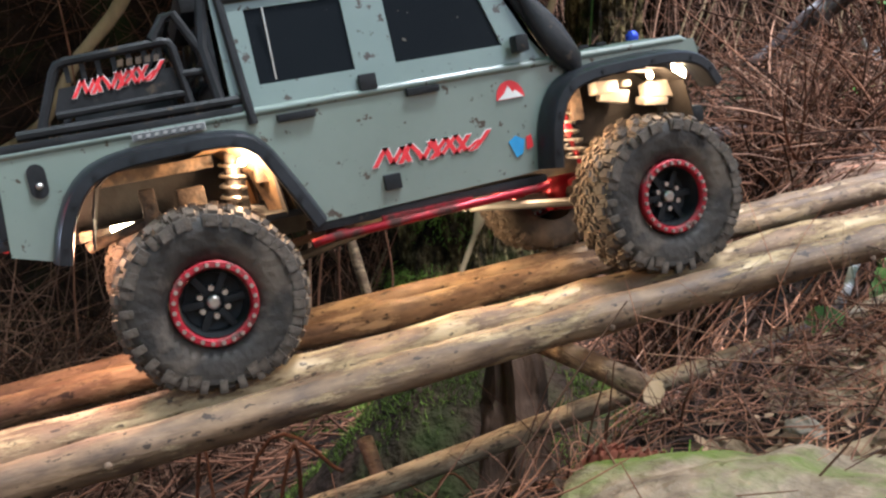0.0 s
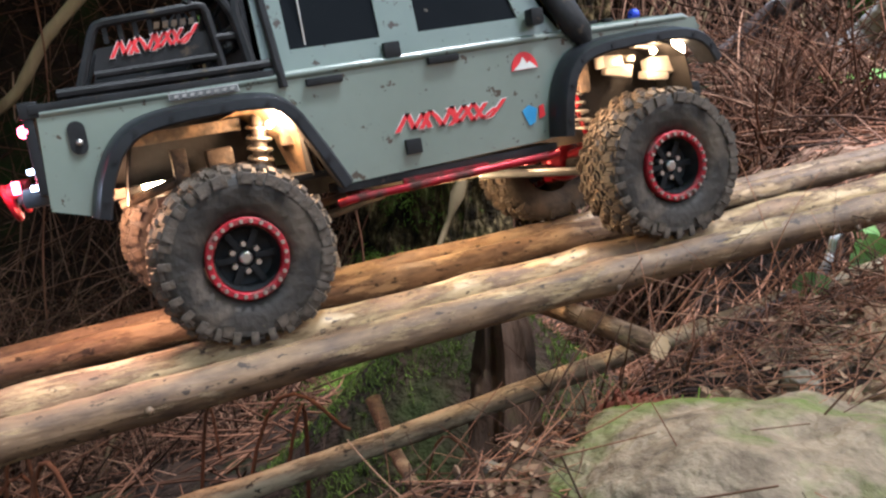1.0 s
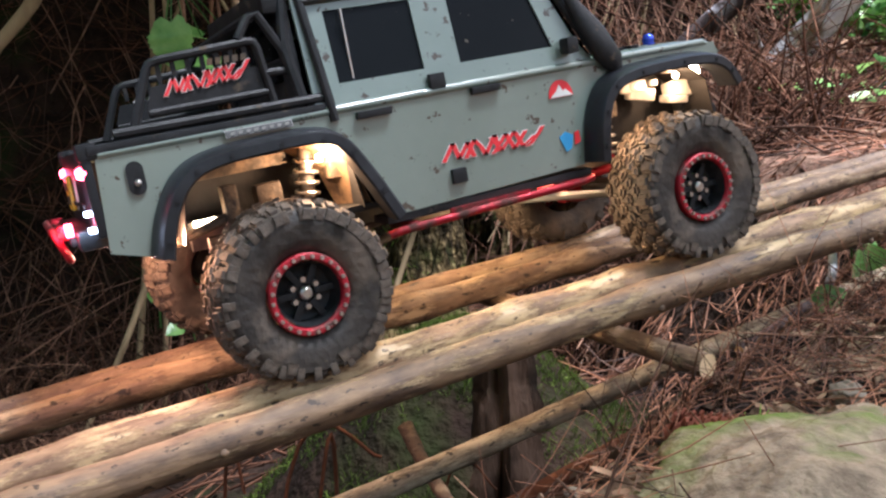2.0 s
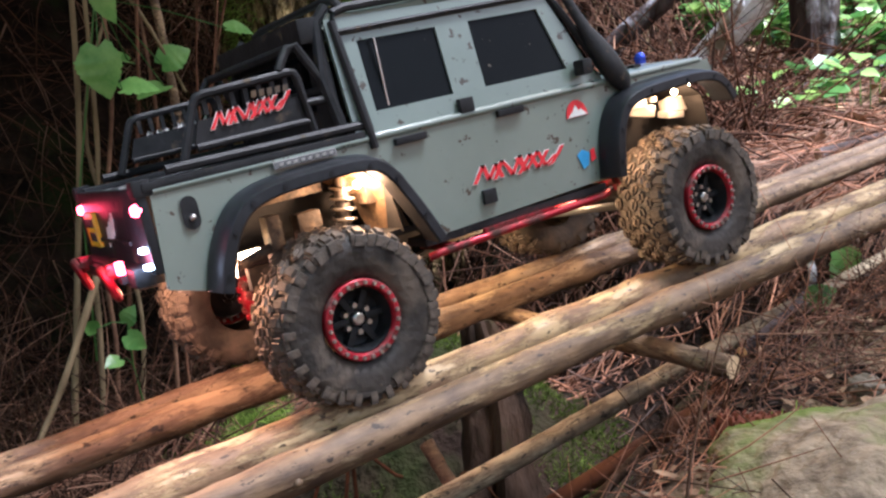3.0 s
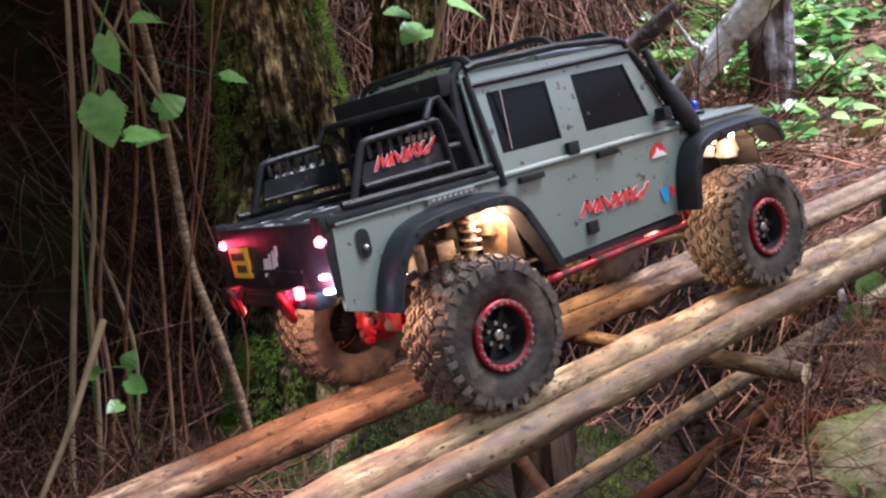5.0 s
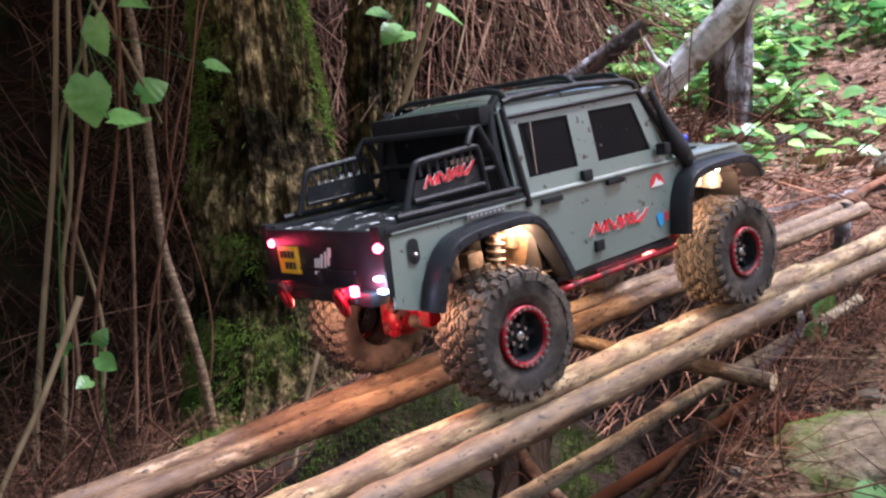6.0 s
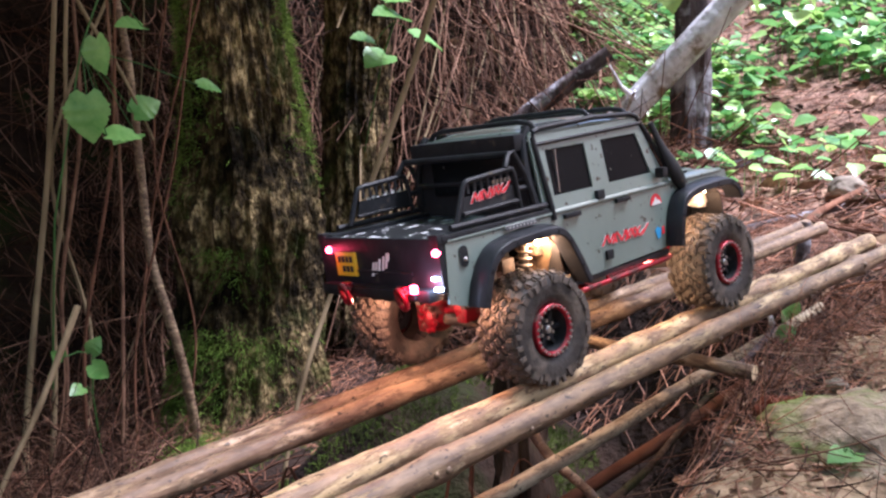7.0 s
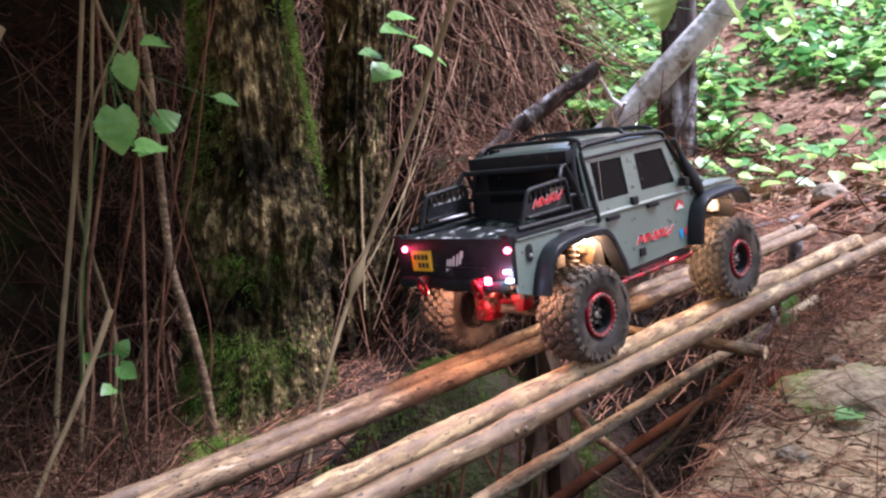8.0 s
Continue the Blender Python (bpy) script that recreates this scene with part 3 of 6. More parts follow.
def flare(s, arch, width):
    """A wheel-arch flare: an angular black band standing out from the body."""
    bm = bmesh.new()
    pts = arch
    cx = sum(p[0] for p in pts) / len(pts)
    rings = []
    for i, (x, z) in enumerate(pts):
        d = Vector((pts[min(i + 1, len(pts) - 1)][0] - pts[max(i - 1, 0)][0], pts[min(i + 1, len(pts) - 1)][1] - pts[max(i - 1, 0)][1])).normalized()
        o = Vector((-d.y, d.x))
        if o.dot(Vector((x - cx, z - 0.03))) < 0:
            o = -o
        y = side_y(z)
        section = [(0.0094, y + 0.0005), (0.0098, y + 0.002), (0.0068, y + width * 0.86), (0.0052, y + width * 0.97), (-0.0008, y + width), (-0.0020, y + width - 0.001), (-0.0020, y + width - 0.004), (0.0, y - 0.004)]
        rings.append([bm.verts.new((x + o.x * a, s * b, z + o.y * a)) for a, b in section])
    n = len(rings[0])
    for a, b in zip(rings, rings[1:]):
        for k in range(n):
            bm.faces.new((a[k], a[(k + 1) % n], b[(k + 1) % n], b[k]))
    bm.faces.new(rings[0])
    bm.faces.new(rings[-1][::-1])
    bmesh.ops.recalc_face_normals(bm, faces=bm.faces[:])
    for e in bm.edges:
        if len(e.link_faces) == 2 and e.calc_face_angle(0) > 0.5:
            e.smooth = False
    for i in range(3, len(pts) - 2, 4):
        x, z = pts[i]
        b = bmesh.new()
        bmesh.ops.create_cone(b, cap_ends=True, segments=8, radius1=0.0016, radius2=0.0012, depth=0.0016)
        bmesh.ops.transform(b, matrix=pose(x + (x - cx) * 0.02, s * (side_y(z) + width * 1.0), z + 0.002, 90 * s, 0, 0), verts=b.verts)
        merge(bm, b)
    return bm


def strokes(bm, place, rows, depth=0.0006):
    """Slanted bars on a surface: (u, v, length, height, slant)."""
    for u, v, a, h, k in rows:
        plate(bm, [(u, v), (u + a, v), (u + a + k, v + h), (u + k, v + h)], depth, place)
    return bm


def ribbon(bm, line, width, depth, place):
    """One folded band along a zigzag line."""
    rows = []
    for u, v in line:
        rows.append([bm.verts.new(place(u + k * width / 2, v, w)) for k, w in ((-1, 0.0), (1, 0.0), (1, depth), (-1, depth))])
    for a, b in zip(rows, rows[1:]):
        for k in range(4):
            bm.faces.new((a[k], a[(k + 1) % 4], b[(k + 1) % 4], b[k]))
    bm.faces.new(rows[0][::-1])
    bm.faces.new(rows[-1])
    bmesh.ops.recalc_face_normals(bm, faces=bm.faces[:])
    return bm


def wordmark(truck, name, place, u0, v0, length, h, rise):
    """A maker's mark as slanted jagged zigzag bands with a pale edge."""
    rnd = random.Random(7)
    lean = 0.30

    def zigzag(levels, q0, q1):
        m = len(levels) - 1
        out = []
        for i, level in enumerate(levels):
            q = q0 + (q1 - q0) * i / m + rnd.uniform(-0.006, 0.006)
            out.append((u0 + length * q + h * lean * level, v0 + rise * 10 * q + h * level))
        return out

    bands = [zigzag((0.0, 1.0, 0.06, 0.92, 0.02), 0.0, 0.30), zigzag((0.0, 1.0, 0.55, 0.0, 1.04, 0.02), 0.22, 0.56), zigzag((-0.06, 1.0, 0.0, 0.98), 0.50, 0.82), zigzag((0.95, 0.05, 1.05, 0.06, 0.6), 0.46, 0.92), zigzag((0.0, 0.12, 0.6, 1.06), 0.84, 1.0)]
    for k, line in enumerate(bands):
        mean = sum(v for _, v in line) / len(line)
        wide = [(u, v + (0.0005 if v > mean else -0.0005)) for u, v in line]
        part(name + "_outline", ribbon(bmesh.new(), wide, length * 0.060, 0.0003, place(0.0006 + 0.00005 * k)), WHITE_INK, truck)
        part(name, ribbon(bmesh.new(), line, length * 0.046, 0.0003, place(0.0011 + 0.00005 * k)), RED_INK, truck)


def build_truck():
    truck = thing("crawler_truck", TRUCK, "grey-green four-door scale pickup truck, muddy, standing on poles", "toy truck")
    build_wheels(truck)
    for s in (-1, 1):
        # lower side with both arches
        outline = [(-0.268, 0.056)] + ARCH_REAR + ARCH_FRONT + [(0.216, 0.100), (0.214, 0.114), (0.100, 0.1165), (-0.264, 0.1135)]
        bm = bmesh.new()
        plate(bm, outline, 0.003, sided(s))
        part("side_panel", bm, PAINT, truck, "grey-green painted side panel with mud specks")
        # raised shoulder bead
        bm = bmesh.new()
        tube(bm, [(-0.262, s * 0.0965, 0.1145), (-0.12, s * 0.0968, 0.1150), (0.02, s * 0.0968, 0.1155), (0.203, s * 0.0952, 0.1150), (0.214, s * 0.0925, 0.1105)], [0.003, 0.003, 0.003, 0.0028, 0.0015], 10)
        part("shoulder_bead", bm, PAINT, truck)
        # cab side: sills, posts and header round the windows
        bm = bmesh.new()
        place = sided(s)
        cells = [
            [(-0.124, 0.114), (0.098, 0.114), (0.085, 0.1315), (-0.124, 0.1315)],
            [(-0.124, 0.1315), (-0.1045, 0.1315), (-0.1045, 0.1795), (-0.124, 0.1795)],
            [(-0.0415, 0.1315), (-0.0135, 0.1315), (-0.0135, 0.1795), (-0.0415, 0.1795)],
            [(0.0635, 0.1315), (0.085, 0.1315), (0.0635, 0.1795), (0.0500, 0.1795)],
            [(-0.124, 0.1795), (0.0635, 0.1795), (0.056, 0.196), (-0.124, 0.196)],
        ]
        for c in cells:
            plate(bm, c, 0.003, place)
        bmesh.ops.remove_doubles(bm, verts=bm.verts, dist=0.00002)
        part("cab_side", bm, PAINT, truck, "grey-green cab side with two window openings")
        for c in ([(-0.106, 0.130), (-0.040, 0.130), (-0.040, 0.181), (-0.106, 0.181)], [(-0.015, 0.130), (0.066, 0.130), (0.049, 0.181), (-0.015, 0.181)]):
            bm = bmesh.new()
            plate(bm, c, 0.001, sided(s, -0.0018))
            part("window", bm, GLASS, truck, "black tinted side window")
        bm = bmesh.new()
        box(bm, -0.0935, -0.0925, s * side_y(0.155) - 0.001, s * side_y(0.155) + 0.001, 0.132, 0.179)
        part("window_divider", bm, STEEL, truck)
        for x0, x1, z in ((-0.099, -0.074, 0.1085), (-0.012, 0.011, 0.1105)):
            bm = bmesh.new()
            y = s * 0.0975
            box(bm, x0, x1, min(y, y + s * 0.0045), max(y, y + s * 0.0045), z - 0.0025, z + 0.0025, 0.0012)
            part("door_handle", bm, BLACK, truck, "black door handle")
        for x, z in ((-0.036, 0.122), (-0.032, 0.055)):
            bm = bmesh.new()
            y = s * 0.0955
            box(bm, x - 0.0058, x + 0.0058, min(y, y + s * 0.005), max(y, y + s * 0.005), z - 0.0052, z + 0.0052, 0.0012)
            part("hinge", bm, BLACK, truck, "square black hinge block")
        part("fender_flare", flare(s, ARCH_REAR, 0.020), BLUEBLACK, truck, "wide black plastic wheel-arch flare")
        part("fender_flare", flare(s, ARCH_FRONT, 0.020), BLUEBLACK, truck, "wide black plastic wheel-arch flare")
        # side marker: dark slot with a pale rim
        bm = bmesh.new()
        y = s * 0.0982
        plate(bm, [(-0.2440 + 0.0060 * math.cos(a), (0.1020 if math.sin(a) > 0 else 0.0920) + 0.0060 * math.sin(a)) for a in np.linspace(0.01, 2 * math.pi - 0.01, 24)], 0.0005, sided(s, 0.0006))
        part("filler_rim", bm, PAINT, truck)
        bm = bmesh.new()
        plate(bm, [(-0.2440 + 0.0052 * math.cos(a), (0.1020 if math.sin(a) > 0 else 0.0920) + 0.0052 * math.sin(a)) for a in np.linspace(0.01, 2 * math.pi - 0.01, 24)], 0.0010, sided(s, 0.0014))
        part("filler_slot", bm, BLACK, truck)
        bm = bmesh.new()
        bmesh.ops.create_uvsphere(bm, u_segments=10, v_segments=6, radius=0.0022)
        bmesh.ops.translate(bm, verts=bm.verts, vec=(-0.2435, s * 0.1, 0.094))
        part("filler_bolt", bm, STEEL, truck)
        # bed rail and rack
        bm = bmesh.new()
        box(bm, -0.268, -0.118, min(s * 0.078, s * 0.0995), max(s * 0.078, s * 0.0995), 0.1145, 0.1205, 0.002)
        tube(bm, [(-0.250, s * 0.092, 0.1245), (-0.113, s * 0.095, 0.1245)], 0.0032, 8)
        part("bed_rail", bm, BLACK, truck, "black bed rail")
        bm = bmesh.new()
        y = s * 0.086
        tube(bm, [(-0.237, y, 0.1245), (-0.2225, y, 0.1585), (-0.2200, y, 0.1625), (-0.2150, y, 0.1640), (-0.1570, y, 0.1675), (-0.1535, y, 0.1665), (-0.1520, y, 0.1630), (-0.1475, y, 0.1245)], 0.0029, 8)
        tube(bm, [(-0.226, y, 0.1330), (-0.150, y, 0.1345)], 0.0026, 8)
        tube(bm, [(-0.163, y, 0.1690), (-0.1535, y * 0.97, 0.182), (-0.147, y * 0.97, 0.1835), (-0.136, y, 0.160), (-0.130, y, 0.128)], 0.0031, 8)
        tube(bm, [(-0.150, y, 0.146), (-0.131, y, 0.146)], 0.0028, 8)
        part("rack_frame", bm, BLACK, truck, "black tubular bed rack side")
        bm = bmesh.new()
        place = lambda u, v, w, s=s: Vector((u, s * (0.0855 - w), v))
        plate(bm, [(-0.227, 0.1345), (-0.151, 0.1355), (-0.1540, 0.1515), (-0.2215, 0.1490)], 0.0015, place)
        for i in range(7):
            u = -0.2165 + i * 0.0092
            plate(bm, [(u, 0.1515), (u + 0.003, 0.1515), (u + 0.003, 0.166), (u, 0.166)], 0.0015, place)
        part("rack_panel", bm, BLACK, truck, "slotted black rack panel")
        wordmark(truck, "rack_mark", lambda lift, s=s: (lambda u, v, w: Vector((u, s * (0.0856 + lift - w), v))), -0.2140, 0.1420, 0.052, 0.0098, 0.0004)
        for i in range(5):
            bm = bmesh.new()
            plate(bm, [(-0.186 + i * 0.0054, 0.1560), (-0.1825 + i * 0.0054, 0.1562), (-0.1817 + i * 0.0054, 0.1604), (-0.1852 + i * 0.0054, 0.1602)], 0.0004, lambda u, v, w, s=s: Vector((u, s * (0.0892 - w), v)))
            part("rack_bar", bm, DARK_METAL, truck)
        # cage
        bm = bmesh.new()
        y0, y1 = s * 0.0955, s * 0.084
        tube(bm, [(-0.114, s * 0.099, 0.108), (-0.115, s * 0.0985, 0.122), (-0.119, y1 * 1.03, 0.194), (-0.1165, y1 * 1.02, 0.1995), (-0.108, y1 * 1.02, 0.2020), (-0.02, y1 * 1.02, 0.2045), (0.045, y1 * 1.02, 0.2015), (0.0575, y1 * 1.02, 0.1975), (0.075, s * 0.090, 0.168), (0.0985, s * 0.097, 0.121)], 0.0031, 8)
        tube(bm, [(-0.130, s * 0.092, 0.122), (-0.134, s * 0.086, 0.160), (-0.127, s * 0.080, 0.196), (-0.118, s * 0.080, 0.205)], 0.0040, 8)
        tube(bm, [(-0.120, s * 0.0885, 0.1865), (0.060, s * 0.0885, 0.1895)], 0.0022, 6)
        part("cage_tube", bm, BLACK, truck, "black outer roll-cage tube")
        # slider and chassis
        bm = bmesh.new()
        tube(bm, [(-0.092, s * 0.100, 0.026), (-0.084, s * 0.103, 0.0275), (0.068, s * 0.103, 0.0305), (0.078, s * 0.098, 0.031)], 0.0030, 10)
        for x in (-0.072, 0.055):
            box(bm, x - 0.004, x + 0.004, min(s * 0.06, s * 0.101), max(s * 0.06, s * 0.101), 0.026, 0.031, 0.001)
        box(bm, -0.045, 0.02, min(s * 0.100, s * 0.1035), max(s * 0.100, s * 0.1035), 0.029, 0.0345, 0.001)
        part("rock_slider", bm, RED_METAL, truck, "red metal rock slider tube")
        bm = bmesh.new()
        box(bm, -0.200, 0.225, min(s * 0.033, s * 0.040), max(s * 0.033, s * 0.040), 0.030, 0.046, 0.001)
        part("chassis_rail", bm, DARK_METAL, truck)
        bm = bmesh.new()
        box(bm, -0.090, 0.080, min(s * 0.070, s * 0.096), max(s * 0.070, s * 0.096), 0.0325, 0.0385, 0.001)
        part("sill", bm, BLACK, truck)
        for x, tag in ((-0.162, 1), (0.150, -1)):
            # inner fender, shock with spring
            bm = bmesh.new()
            pts = resample([(x - 0.062, 0.050), (x - 0.055, 0.086), (x - 0.035, 0.1005), (x + 0.035, 0.1005), (x + 0.055, 0.086), (x + 0.060, 0.048)], 11)
            place = lambda u, v, w, s=s: Vector((u, s * (0.093 - w), v))
            rim = [bm.verts.new(place(u, v, 0)) for u, v in pts]
            inn = [bm.verts.new(place(u, v, 0.048)) for u, v in pts]
            for i in range(len(pts) - 1):
                bm.faces.new((rim[i], rim[i + 1], inn[i + 1], inn[i]))
            bmesh.ops.recalc_face_normals(bm, faces=bm.faces[:])
            bmesh.ops.solidify(bm, geom=bm.faces[:], thickness=0.0012)
            part("inner_fender", bm, DARK, truck, "dark inner fender")
            bm = bmesh.new()
            fx = [(x + 0.020, 0.0985), (x + 0.034, 0.0985), (x + 0.056, 0.080), (x + 0.066, 0.048)] if tag > 0 else [(x - 0.030, 0.0985), (x - 0.046, 0.094), (x - 0.056, 0.075), (x - 0.060, 0.050)]
            a = [bm.verts.new((u, s * 0.090, v)) for u, v in fx]
            b = [bm.verts.new((u - tag * 0.012, s * 0.052, v - 0.004)) for u, v in fx]
            for i in range(3):
                bm.faces.new((a[i], a[i + 1], b[i + 1], b[i]))
            bmesh.ops.solidify(bm, geom=bm.faces[:], thickness=0.0015)
            part("fender_liner", bm, LINER if tag > 0 else WELL, truck, "tan mud-stained fender liner")
            sx = x + (0.040 if tag > 0 else -0.038)
            top, low = Vector((sx - 0.006, s * 0.066, 0.098)), Vector((sx - 0.014 * tag, s * 0.064, 0.030))
            bm = bmesh.new()
            coil = []
            for i in range(7 * 10 + 1):
                q = i / 70
                p = top.lerp(low, 0.12 + 0.72 * q)
                a = 2 * math.pi * 7 * q
                coil.append(p + Vector((math.cos(a) * 0.0082, math.sin(a) * 0.0082, 0)))
            tube(bm, coil, 0.0011, 6)
            part("shock_spring", bm, STEEL, truck, "bright coil spring")
            bm = bmesh.new()
            tube(bm, [top, top.lerp(low, 0.55)], 0.0052, 12)
            tube(bm, [top.lerp(low, 0.55), low], 0.0020, 8)
            part("shock_body", bm, RED_METAL if x > 0 else DARK_METAL, truck)
            bm = bmesh.new()
            box(bm, sx + 0.006, sx + 0.016, min(s * 0.058, s * 0.074), max(s * 0.058, s * 0.074), 0.070, 0.098, 0.002)
            part("shock_tower", bm, WELL, truck)
            bm = bmesh.new()
            bmesh.ops.create_uvsphere(bm, u_segments=10, v_segments=6, radius=0.0026)
            lx, ly, lz = (x + 0.038, 0.0800, 0.0860) if tag > 0 else (x + 0.030, 0.0860, 0.0930)
            bmesh.ops.translate(bm, verts=bm.verts, vec=(lx, s * ly, lz))
            part("rock_light", bm, WARM_LED, truck, "small warm glowing rock light")
            lamp = new("rock_light_beam", bpy.data.lights.new("rock_light_beam", "POINT"))
            lamp.data.energy = 0.20 if tag > 0 else 0.065
            lamp.data.color = (1.0, 0.58, 0.27)
            lamp.data.shadow_soft_size = 0.004
            lamp.parent = truck
            lamp.location = (lx, s * (ly + 0.004), lz - 0.004)
    # cab roof
    bm = bmesh.new()
    rows = []
    for x, zc in ((-0.126, 0.194), (-0.120, 0.2025), (-0.100, 0.2070), (-0.02, 0.2095), (0.035, 0.2070), (0.052, 0.2015), (0.060, 0.194)):
        rows.append([bm.verts.new((x, yy, zc - (abs(yy) / 0.0855) ** 4 * (0.0095 if -0.12 < x < 0.05 else 0.003))) for yy in np.linspace(-0.0855, 0.0855, 15)])
    for a, b in zip(rows, rows[1:]):
        for k in range(14):
            bm.faces.new((a[k], b[k], b[k + 1], a[k + 1]))
    bmesh.ops.recalc_face_normals(bm, faces=bm.faces[:])
    bmesh.ops.solidify(bm, geom=bm.faces[:], thickness=0.003)
    part("cab_roof", bm, PAINT, truck, "grey-green cab roof")
    for s in (-1, 1):
        bm = bmesh.new()
        box(bm, -0.105, -0.052, min(s * 0.058, s * 0.078), max(s * 0.058, s * 0.078), 0.2010, 0.2068, 0.002)
        part("alpine_window", bm, GLOSS, truck, "long glossy roof-edge window")
    for x, z in ((-0.108, 0.2085), (-0.022, 0.2125), (0.046, 0.2075)):
        bm = bmesh.new()
        tube(bm, [(x, -0.0845, z - 0.0075), (x, -0.076, z - 0.0005), (x, -0.06, z + 0.0025), (x, 0.06, z + 0.0025), (x, 0.076, z - 0.0005), (x, 0.0845, z - 0.0075)], 0.0029, 8)
        part("cage_crossbar", bm, BLACK, truck, "black roof cross bar")
    # cab back: black panel with a dark window
    bm = bmesh.new()
    place = lambda u, v, w: Vector((-0.1265 - w - 0.10 * max(0, 0.165 - v) * 0.2, u, v))
    plate(bm, [(-0.091, 0.116), (0.091, 0.116), (0.083, 0.196), (-0.083, 0.196)], 0.003, place)
    part("cab_back", bm, BLACK, truck, "black cab back panel")
    bm = bmesh.new()
    box(bm, -0.135, -0.1285, -0.058, 0.058, 0.140, 0.178, 0.002)
    part("rear_window", bm, GLASS, truck)
    bm = bmesh.new()
    tube(bm, [(-0.152, -0.083, 0.182), (-0.152, 0.083, 0.182)], 0.0034, 8)
    tube(bm, [(-0.134, -0.088, 0.1525), (-0.134, 0.088, 0.1525)], 0.0028, 8)
    part("rack_crossbar", bm, BLACK, truck)
    bm = bmesh.new()
    box(bm, -0.142, -0.122, -0.083, 0.083, 0.183, 0.2, 0.003)
    part("roof_spoiler", bm, BLACK, truck, "black panel under the roof's rear edge")
    # windscreen
    bm = bmesh.new()
    a, b = Vector((0.097, 0, 0.1175)), Vector((0.060, 0, 0.196))
    front = [bm.verts.new((a.x, -0.094, a.z)), bm.verts.new((a.x, 0.094, a.z)), bm.verts.new((b.x, 0.083, b.z)), bm.verts.new((b.x, -0.083, b.z))]
    bm.faces.new(front)
    bmesh.ops.solidify(bm, geom=bm.faces[:], thickness=0.002)
    part("windscreen", bm, GLASS, truck, "dark windscreen")
    # bonnet, grille, front
    bm = bmesh.new()
    rows = []
    for x, z in ((0.096, 0.1200), (0.13, 0.1225), (0.18, 0.1220), (0.210, 0.1195), (0.2185, 0.112)):
        rows.append([bm.verts.new((x, yy, z - 0.0045 * step01(0.045, 0.060, abs(yy)) + 0.0025 * step01(0.062, 0.075, abs(yy)) - 0.004 * step01(0.085, 0.096, abs(yy)))) for yy in np.linspace(-0.0965, 0.0965, 29)])
    for a, b in zip(rows, rows[1:]):
        for k in range(28):
            bm.faces.new((a[k], b[k], b[k + 1], a[k + 1]))
    bmesh.ops.recalc_face_normals(bm, faces=bm.faces[:])
    bmesh.ops.solidify(bm, geom=bm.faces[:], thickness=0.0025)
    part("bonnet", bm, PAINT, truck, "grey-green bonnet with raised wings")
    bm = bmesh.new()
    for i in range(3):
        box(bm, 0.112 + i * 0.014, 0.120 + i * 0.014, -0.086, -0.070, 0.1200, 0.1225, 0.0008)
    part("bonnet_vent", bm, BLACK, truck)
    bm = bmesh.new()
    bmesh.ops.create_uvsphere(bm, u_segments=16, v_segments=10, radius=0.0054)
    bmesh.ops.translate(bm, verts=bm.verts, vec=(0.205, -0.028, 0.1255))
    tube(bm, [(0.205, -0.028, 0.119), (0.205, -0.028, 0.126)], 0.005, 12)
    part("bonnet_ball", bm, BLUE_BALL, truck, "shiny blue round ornament on the bonnet")
    bm = bmesh.new()
    box(bm, 0.205, 0.2175, -0.060, 0.060, 0.062, 0.113, 0.003)
    part("grille", bm, BLACK, truck)
    for s in (-1, 1):
        bm = bmesh.new()
        lathe(bm, [(0.0, -0.006), (0.008, -0.004), (0.011, 0.0), (0.011, 0.008)], 20)
        bmesh.ops.transform(bm, matrix=pose(0.226, s * 0.050, 0.092, 0, 0, 90), verts=bm.verts)
        part("headlight", bm, WARM_LED, truck, "lit headlight")
        bits = random.Random(9)
        for cx, cz, a, h in ((0.149, 0.090, 0.020, 0.009), (0.158, 0.083, 0.022, 0.010), (0.166, 0.0905, 0.007, 0.005), (0.180, 0.0985, 0.018, 0.004), (0.197, 0.080, 0.030, 0.012), (0.188, 0.074, 0.022, 0.006), (0.206, 0.087, 0.012, 0.005)):
            bm = bmesh.new()
            y = s * bits.uniform(0.066, 0.074)
            box(bm, -a / 2, a / 2, -0.006, 0.006, -h / 2, h / 2, 0.0018, pose(cx, y, cz, bits.uniform(-16, 16), bits.uniform(2, 16), bits.uniform(-12, 12)))
            part("reflector_piece", bm, BUCKET, truck, "pale brightly lit reflector piece")
    bm = bmesh.new()
    box(bm, 0.215, 0.236, -0.066, 0.066, 0.050, 0.064, 0.004)
    part("front_bumper", bm, BLACK, truck, "black front bumper")
    # snorkel and mirror on the right
    bm = bmesh.new()
    tube(bm, [(0.113, 0, 0.106), (0.110, 0, 0.113), (0.104, 0, 0.122), (0.098, 0, 0.134), (0.092, 0, 0.146), (0.087, 0, 0.156), (0.081, 0, 0.170), (0.074, 0, 0.188)], [0.0050, 0.0092, 0.0108, 0.0110, 0.0088, 0.0062, 0.0048, 0.0042], 14)
    for v in bm.verts:
        # flattened against the screen post, which leans inwards
        v.co.y = -0.1015 + 0.13 * max(0.0, v.co.z - 0.122) + v.co.y * 0.62
    box(bm, 0.068, 0.078, -0.108, -0.096, 0.124, 0.136, 0.003)
    part("snorkel", bm, BLACK, truck, "black snorkel along the windscreen post")
    # bed cover and tailgate
    bm = bmesh.new()
    box(bm, -0.268, -0.130, -0.079, 0.079, 0.112, 0.1165, 0.0015)
    part("bed_cover", bm, BED_PRINT, truck, "black bed cover with white torn print")
    bm = bmesh.new()
